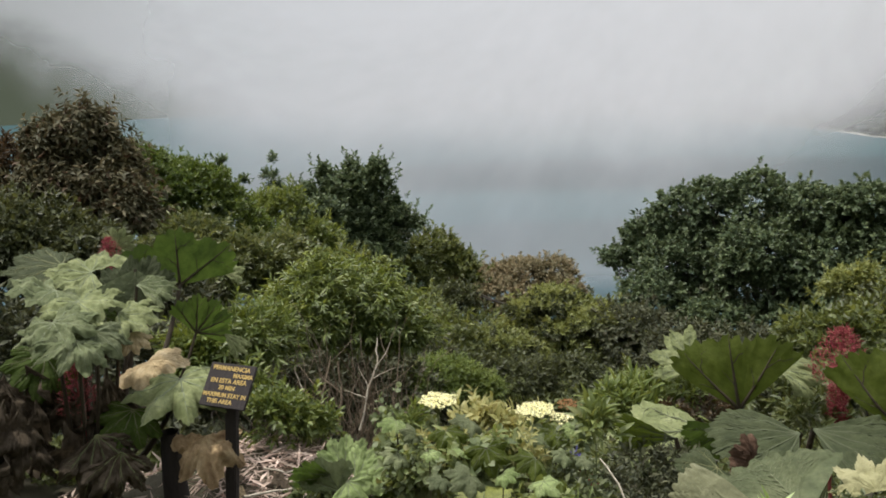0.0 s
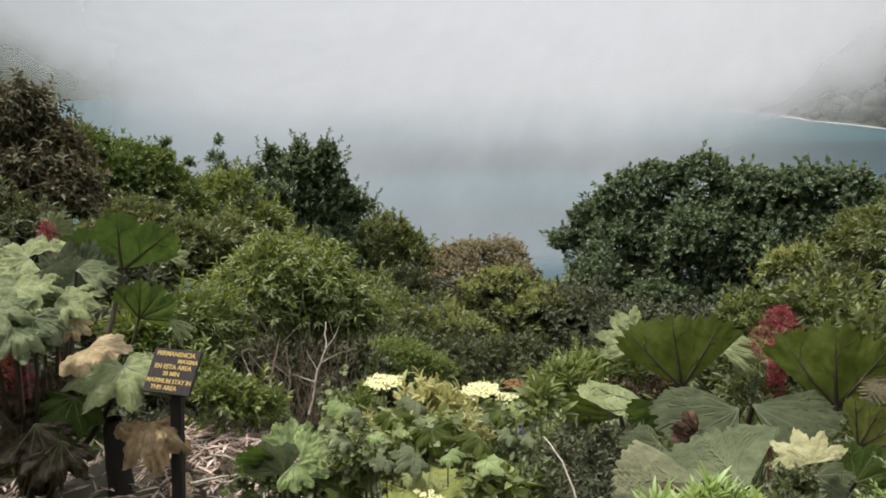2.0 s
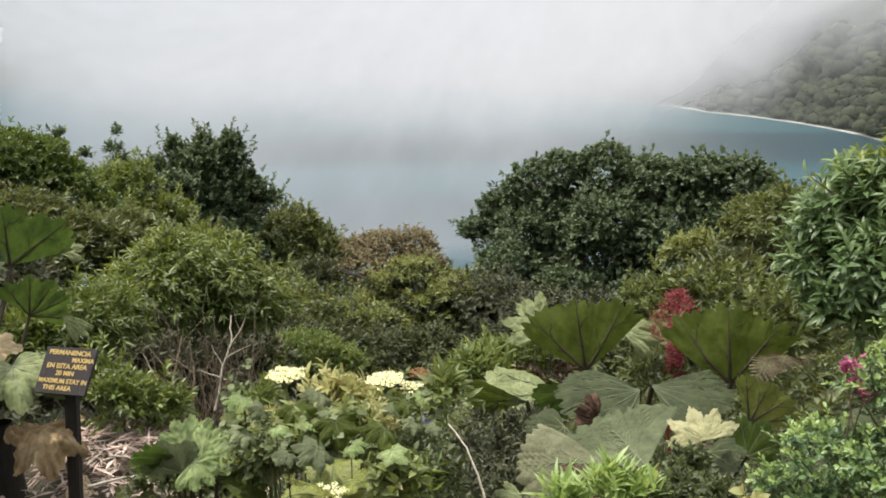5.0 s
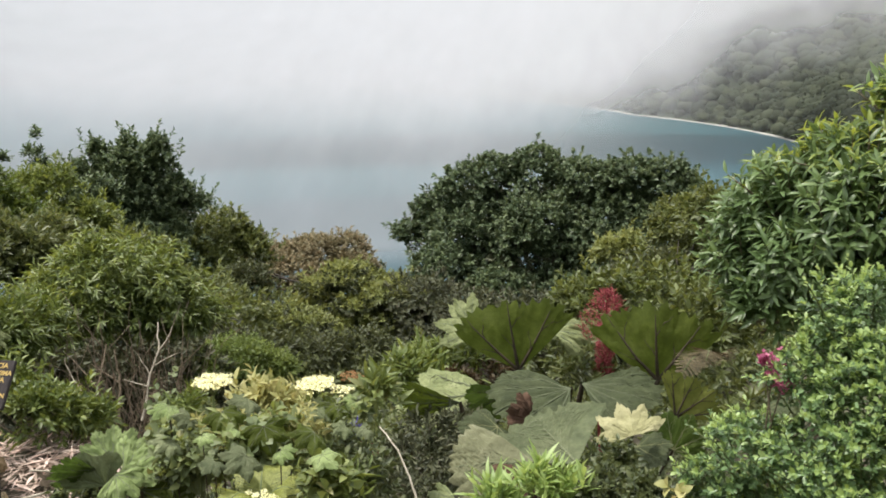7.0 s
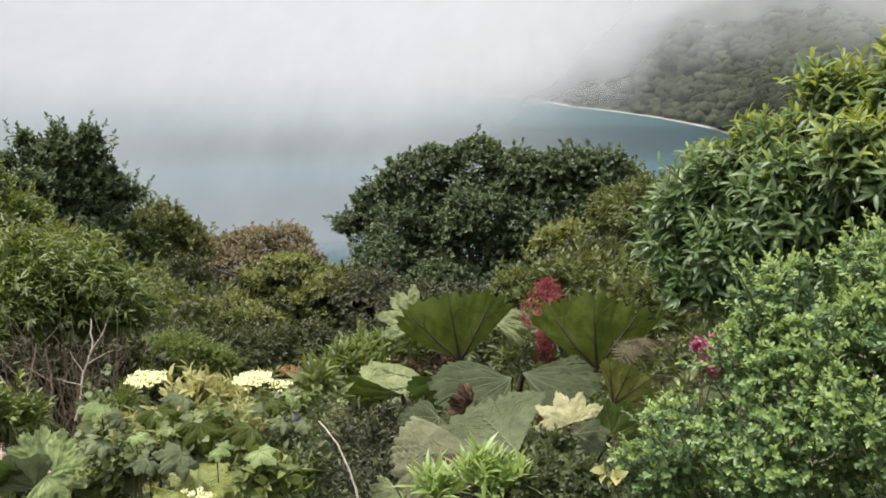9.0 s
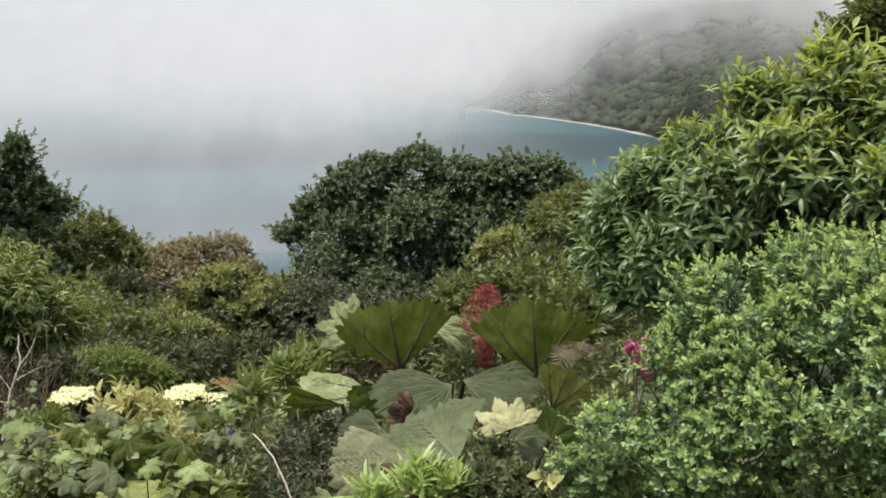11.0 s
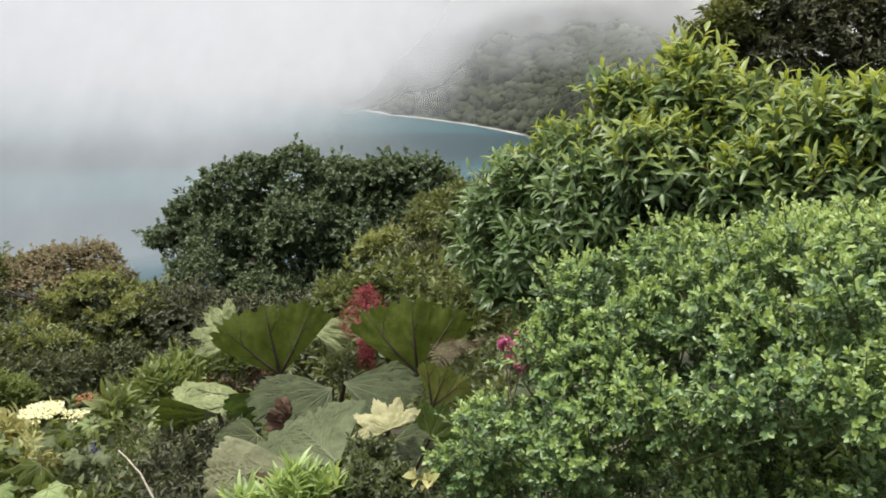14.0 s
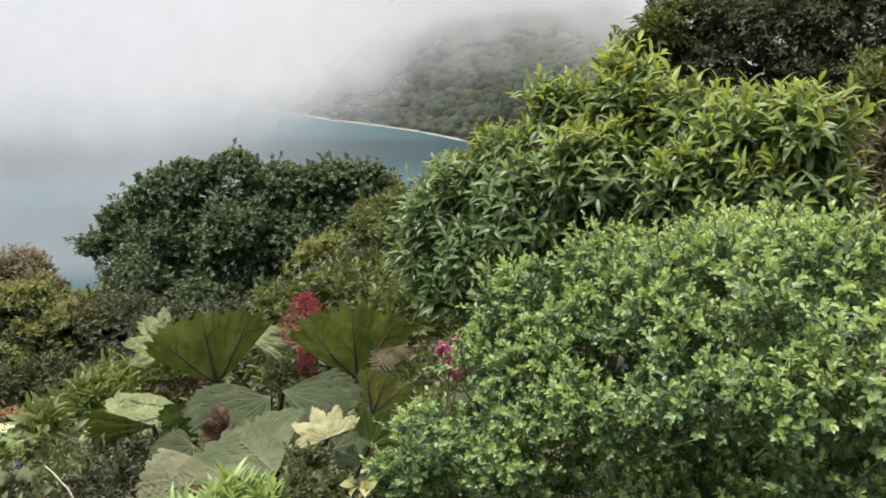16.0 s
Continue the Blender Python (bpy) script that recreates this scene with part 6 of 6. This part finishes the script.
# broad lobed leaves of the flowering herbs, on thin stalks
rng = np.random.default_rng(88)
for n_plant, (foot, spots) in enumerate((
    ((-0.11, 2.90, -0.01), ((-0.23, 3.04, 0.25), (-0.15, 2.94, 0.24), (-0.03, 2.76, 0.33), (-0.09, 2.55, 0.35), (-0.21, 2.81, 0.22), (0.02, 2.64, 0.31), (-0.05, 2.33, 0.37))),
    ((0.14, 2.71, 0.07), ((0.06, 2.95, 0.28), (0.10, 2.55, 0.36), (0.20, 2.74, 0.30), (0.28, 2.83, 0.28), (0.14, 2.33, 0.38), (0.04, 2.42, 0.33), (0.26, 2.52, 0.33))),
    ((0.36, 2.69, 0.07), ((0.37, 2.82, 0.28), (0.47, 2.99, 0.21), (0.37, 2.60, 0.30), (0.26, 2.31, 0.36), (0.44, 2.58, 0.29))),
)):
    hog = thing("broad_leaved_herb", rooted(foot), "herb with broad lobed green leaves on thin stalks", "herb", "broad leaved herbs")
    for k, pt in enumerate(spots):
        turn = rng.uniform(-1.2, 1.2)
        great_leaf(hog, pt, (math.sin(turn) * 1.2, -0.7 + 0.4 * math.cos(3 * turn), rng.uniform(-0.35, 0.1)), (rng.normal(0, 0.2), rng.uniform(-0.75, -0.2), 0.8), rng.uniform(0.05, 0.108),
                   (M_BLADE_LIME, M_BLADE_DULL, M_BLADE_UNDER, M_BLADE_LIME, M_BLADE_SAGE)[(k + n_plant) % 5], 400 + 10 * n_plant + k, rng.uniform(105, 140), 5, 0.34, 0.1, 0.25, 0.07, M_VEIN_SOFT, back=0.6)

# pink blossoms beside the small-leaved bush
pinkp = thing("pink_flower", rooted((1.56, 1.99, 0.61)), "bright pink blossoms on thin stems", "flower")
po = np.array(pinkp.location)
rng = np.random.default_rng(77)
for pt, wide in (((1.53, 1.95, 0.66), 0.03), ((1.55, 1.93, 0.6), 0.022), ((1.51, 1.97, 0.67), 0.018)):
    c = np.asarray(pt) - po
    b = c + rng.normal(0, wide * 0.6, (20, 3))
    d = unit(rng.normal(size=(20, 3)) + [0, -0.6, 0.6])
    part("blossom", sprigs(b, d, rng, 5, 0.012, 0.009, 0.004, 1.0, 0.2), M_PINK, pinkp)
    smooth(part("stem", tube(bend((0, 0, -0.05), c, rng), np.linspace(0.005, 0.002, 7), 5), M_BARK_RED, pinkp))

# orange-red cluster at the top of the lance-leaved bush
ofl = thing("orange_flower", rooted((3.48, 3.20, 1.36)), "small orange-red flower cluster on a shoot", "flower")
oo = np.array(ofl.location)
c = np.asarray((3.44, 3.17, 1.36)) - oo
b = c + rng.normal(0, 1.0, (18, 3)) * [0.05, 0.03, 0.012]
part("blossom", sprigs(b, unit(rng.normal(size=(18, 3)) + [0, 0, 1]), rng, 4, 0.016, 0.009, 0.01), M_ORANGE, ofl)
smooth(part("stem", tube(bend((0, 0, -0.05), c, rng), np.linspace(0.008, 0.003, 7), 5), M_BARK_RED, ofl))

# ---- bare sticks and twigs ----
def stick(points, r0, label, material=M_BARK_PALE, side=(), name="bare_stick"):
    rng = np.random.default_rng(len(points) * 7 + int(abs(points[0][0]) * 100))
    pts = np.asarray(points, float)
    own = thing(name, pts[0], label, "stick", "bare sticks")
    t = np.linspace(0, len(pts) - 1, 12)
    line = np.stack([np.interp(t, np.arange(len(pts)), pts[:, k]) for k in range(3)], 1) - pts[0] + rng.normal(0, r0 * 0.5, (12, 3))
    smooth(part("main_stem", tube(line, np.linspace(r0, r0 * 0.45, 12), 7), material, own))
    for k, end in side:
        smooth(part("twig", tube(bend(line[k], np.asarray(end, float) - pts[0], rng), np.linspace(r0 * 0.6, r0 * 0.2, 7), 5), material, own))
    return own


stick([(0.56, 2.30, 0.08), (0.56, 2.35, 0.15), (0.54, 2.39, 0.21), (0.52, 2.46, 0.27), (0.48, 2.56, 0.30)], 0.0048, "pale bare stem arching among the herbs", M_BARK_PALE)
stick([(-0.97, 8.34, -2.21), (-0.89, 8.51, -1.82), (-0.79, 8.63, -1.54), (-0.79, 8.81, -1.34)], 0.014, "pale dead forked branch before the bush", M_BARK_PALE,
      ((5, (-0.58, 8.62, -1.62)), (4, (-1.00, 8.60, -1.58)), (7, (-0.64, 8.71, -1.35)), (3, (-1.14, 8.49, -1.81))))
stick([(-1.22, 8.38, -2.29), (-1.20, 8.56, -1.90), (-1.24, 8.68, -1.55)], 0.016, "thin reddish dead stem", M_BARK_RED, ((6, (-1.46, 8.61, -1.65)),))
stick([(-1.38, 8.36, -2.27), (-1.41, 8.53, -1.88), (-1.32, 8.79, -1.52)], 0.016, "thin reddish dead stem", M_BARK_RED, ((5, (-1.72, 8.71, -1.54)),))
stick([(-1.54, 8.25, -2.21), (-1.57, 8.42, -1.83), (-1.69, 8.51, -1.53)], 0.014, "thin pale dead stem leaning over", M_BARK_PALE)
rng = np.random.default_rng(31)
bare = []
foot = np.array((-1.22, 8.55, -2.40))
for k in range(170):
    a = foot + [rng.uniform(-1.0, 0.7), rng.uniform(-0.3, 0.6), rng.uniform(-0.6, 0.3)]
    bare.append(tube(bend(a, a + [rng.normal(0, 0.28), rng.normal(0, 0.2), rng.uniform(0.4, 1.25)], rng, wob=0.2), np.linspace(0.006, 0.0025, 7), 4))
bare_stems = smooth(part("dry_stems", join(bare), M_BARK_RED))
tagged(bare_stems, "thicket of thin reddish brown bare stems", "stems", kind="stuff")

stick([(-1.52, 5.42, -1.37), (-1.3, 5.63, -1.44), (-1.04, 5.83, -1.51)], 0.012, "long pale dry stalk lying on the soil", M_BARK_PALE)
stick([(-1.56, 6.23, -1.56), (-1.38, 6.22, -1.6), (-1.21, 6.31, -1.64)], 0.01, "pale dry stalk lying on the soil", M_BARK_PALE)

# ---- litter on the bare ground by the sign ----
rng = np.random.default_rng(33)
k = 2100
lx, ly = BARE[0] + rng.normal(0, 0.7, k), BARE[1] + rng.normal(0, 0.65, k)
lp = np.stack([lx, ly, ground_z(lx, ly) + rng.uniform(0.01, 0.09, k)], 1)
ld = rng.normal(size=(k, 3)) * [1, 1, 0.18]
litter = part("straw_litter", leaves(lp, ld, np.tile([0.0, 0, 1], (k, 1)) + rng.normal(0, 0.3, (k, 3)), rng.uniform(0.08, 0.3, k), rng.uniform(0.008, 0.035, k), 0.2, 0.08), M_STRAW)
tagged(litter, "pale dry stalks and straw lying on the soil", "litter", kind="stuff")
dl = thing("dead_leaves", rooted((-1.25, 5.09, -0.94)), "curled brown dead leaves on the ground", "dead leaves")
for k, (pt, sz) in enumerate((((-1.37, 5.26, -0.99), 0.14), ((-1.03, 4.94, -0.88), 0.12), ((-1.80, 5.13, -0.99), 0.16), ((-1.09, 4.52, -0.77), 0.1), ((-1.68, 5.58, -1.09), 0.2), ((-1.49, 5.39, -1.13), 0.2), ((-1.26, 5.67, -1.15), 0.16), ((-1.61, 4.76, -0.92), 0.22), ((-1.77, 4.70, -0.92), 0.2))):
    pt = (pt[0] * 1.14, pt[1] * 1.14, float(ground_z(pt[0] * 1.14, pt[1] * 1.14)) + 0.08)
    great_leaf(dl, pt, (0.6 * (k % 5 - 2), -0.6, 0.2), (0.1, -0.5, 0.8), sz, M_DRY_PALE if k % 4 == 1 else M_DRY, 200 + k, 120, 5, 0.3, 0.2, 0.1, 0.1, M_DRY, False, "dry_leaf")

# ---- small violet and red blooms among the herbs ----
rng = np.random.default_rng(91)
for pt, mat, words in (((0.42, 2.70, 0.22), M_VIOLET, "small violet bloom among the herbs"), ((0.46, 2.67, 0.16), M_RED, "small dark red bloom among the herbs")):
    bloom = thing("small_bloom", rooted(pt), words, "flower")
    c = np.asarray(pt) - np.array(bloom.location)
    part("petals", sprigs(c + rng.normal(0, 0.013, (14, 3)) * [1, 1, 1.6], unit(rng.normal(size=(14, 3)) + [0, 0, 0.6]), rng, 4, 0.018, 0.01, 0.006), mat, bloom)
    smooth(part("stem", tube(bend((0, 0, -0.03), c, rng), np.linspace(0.003, 0.0015, 7), 5), M_HERB_STEM, bloom))
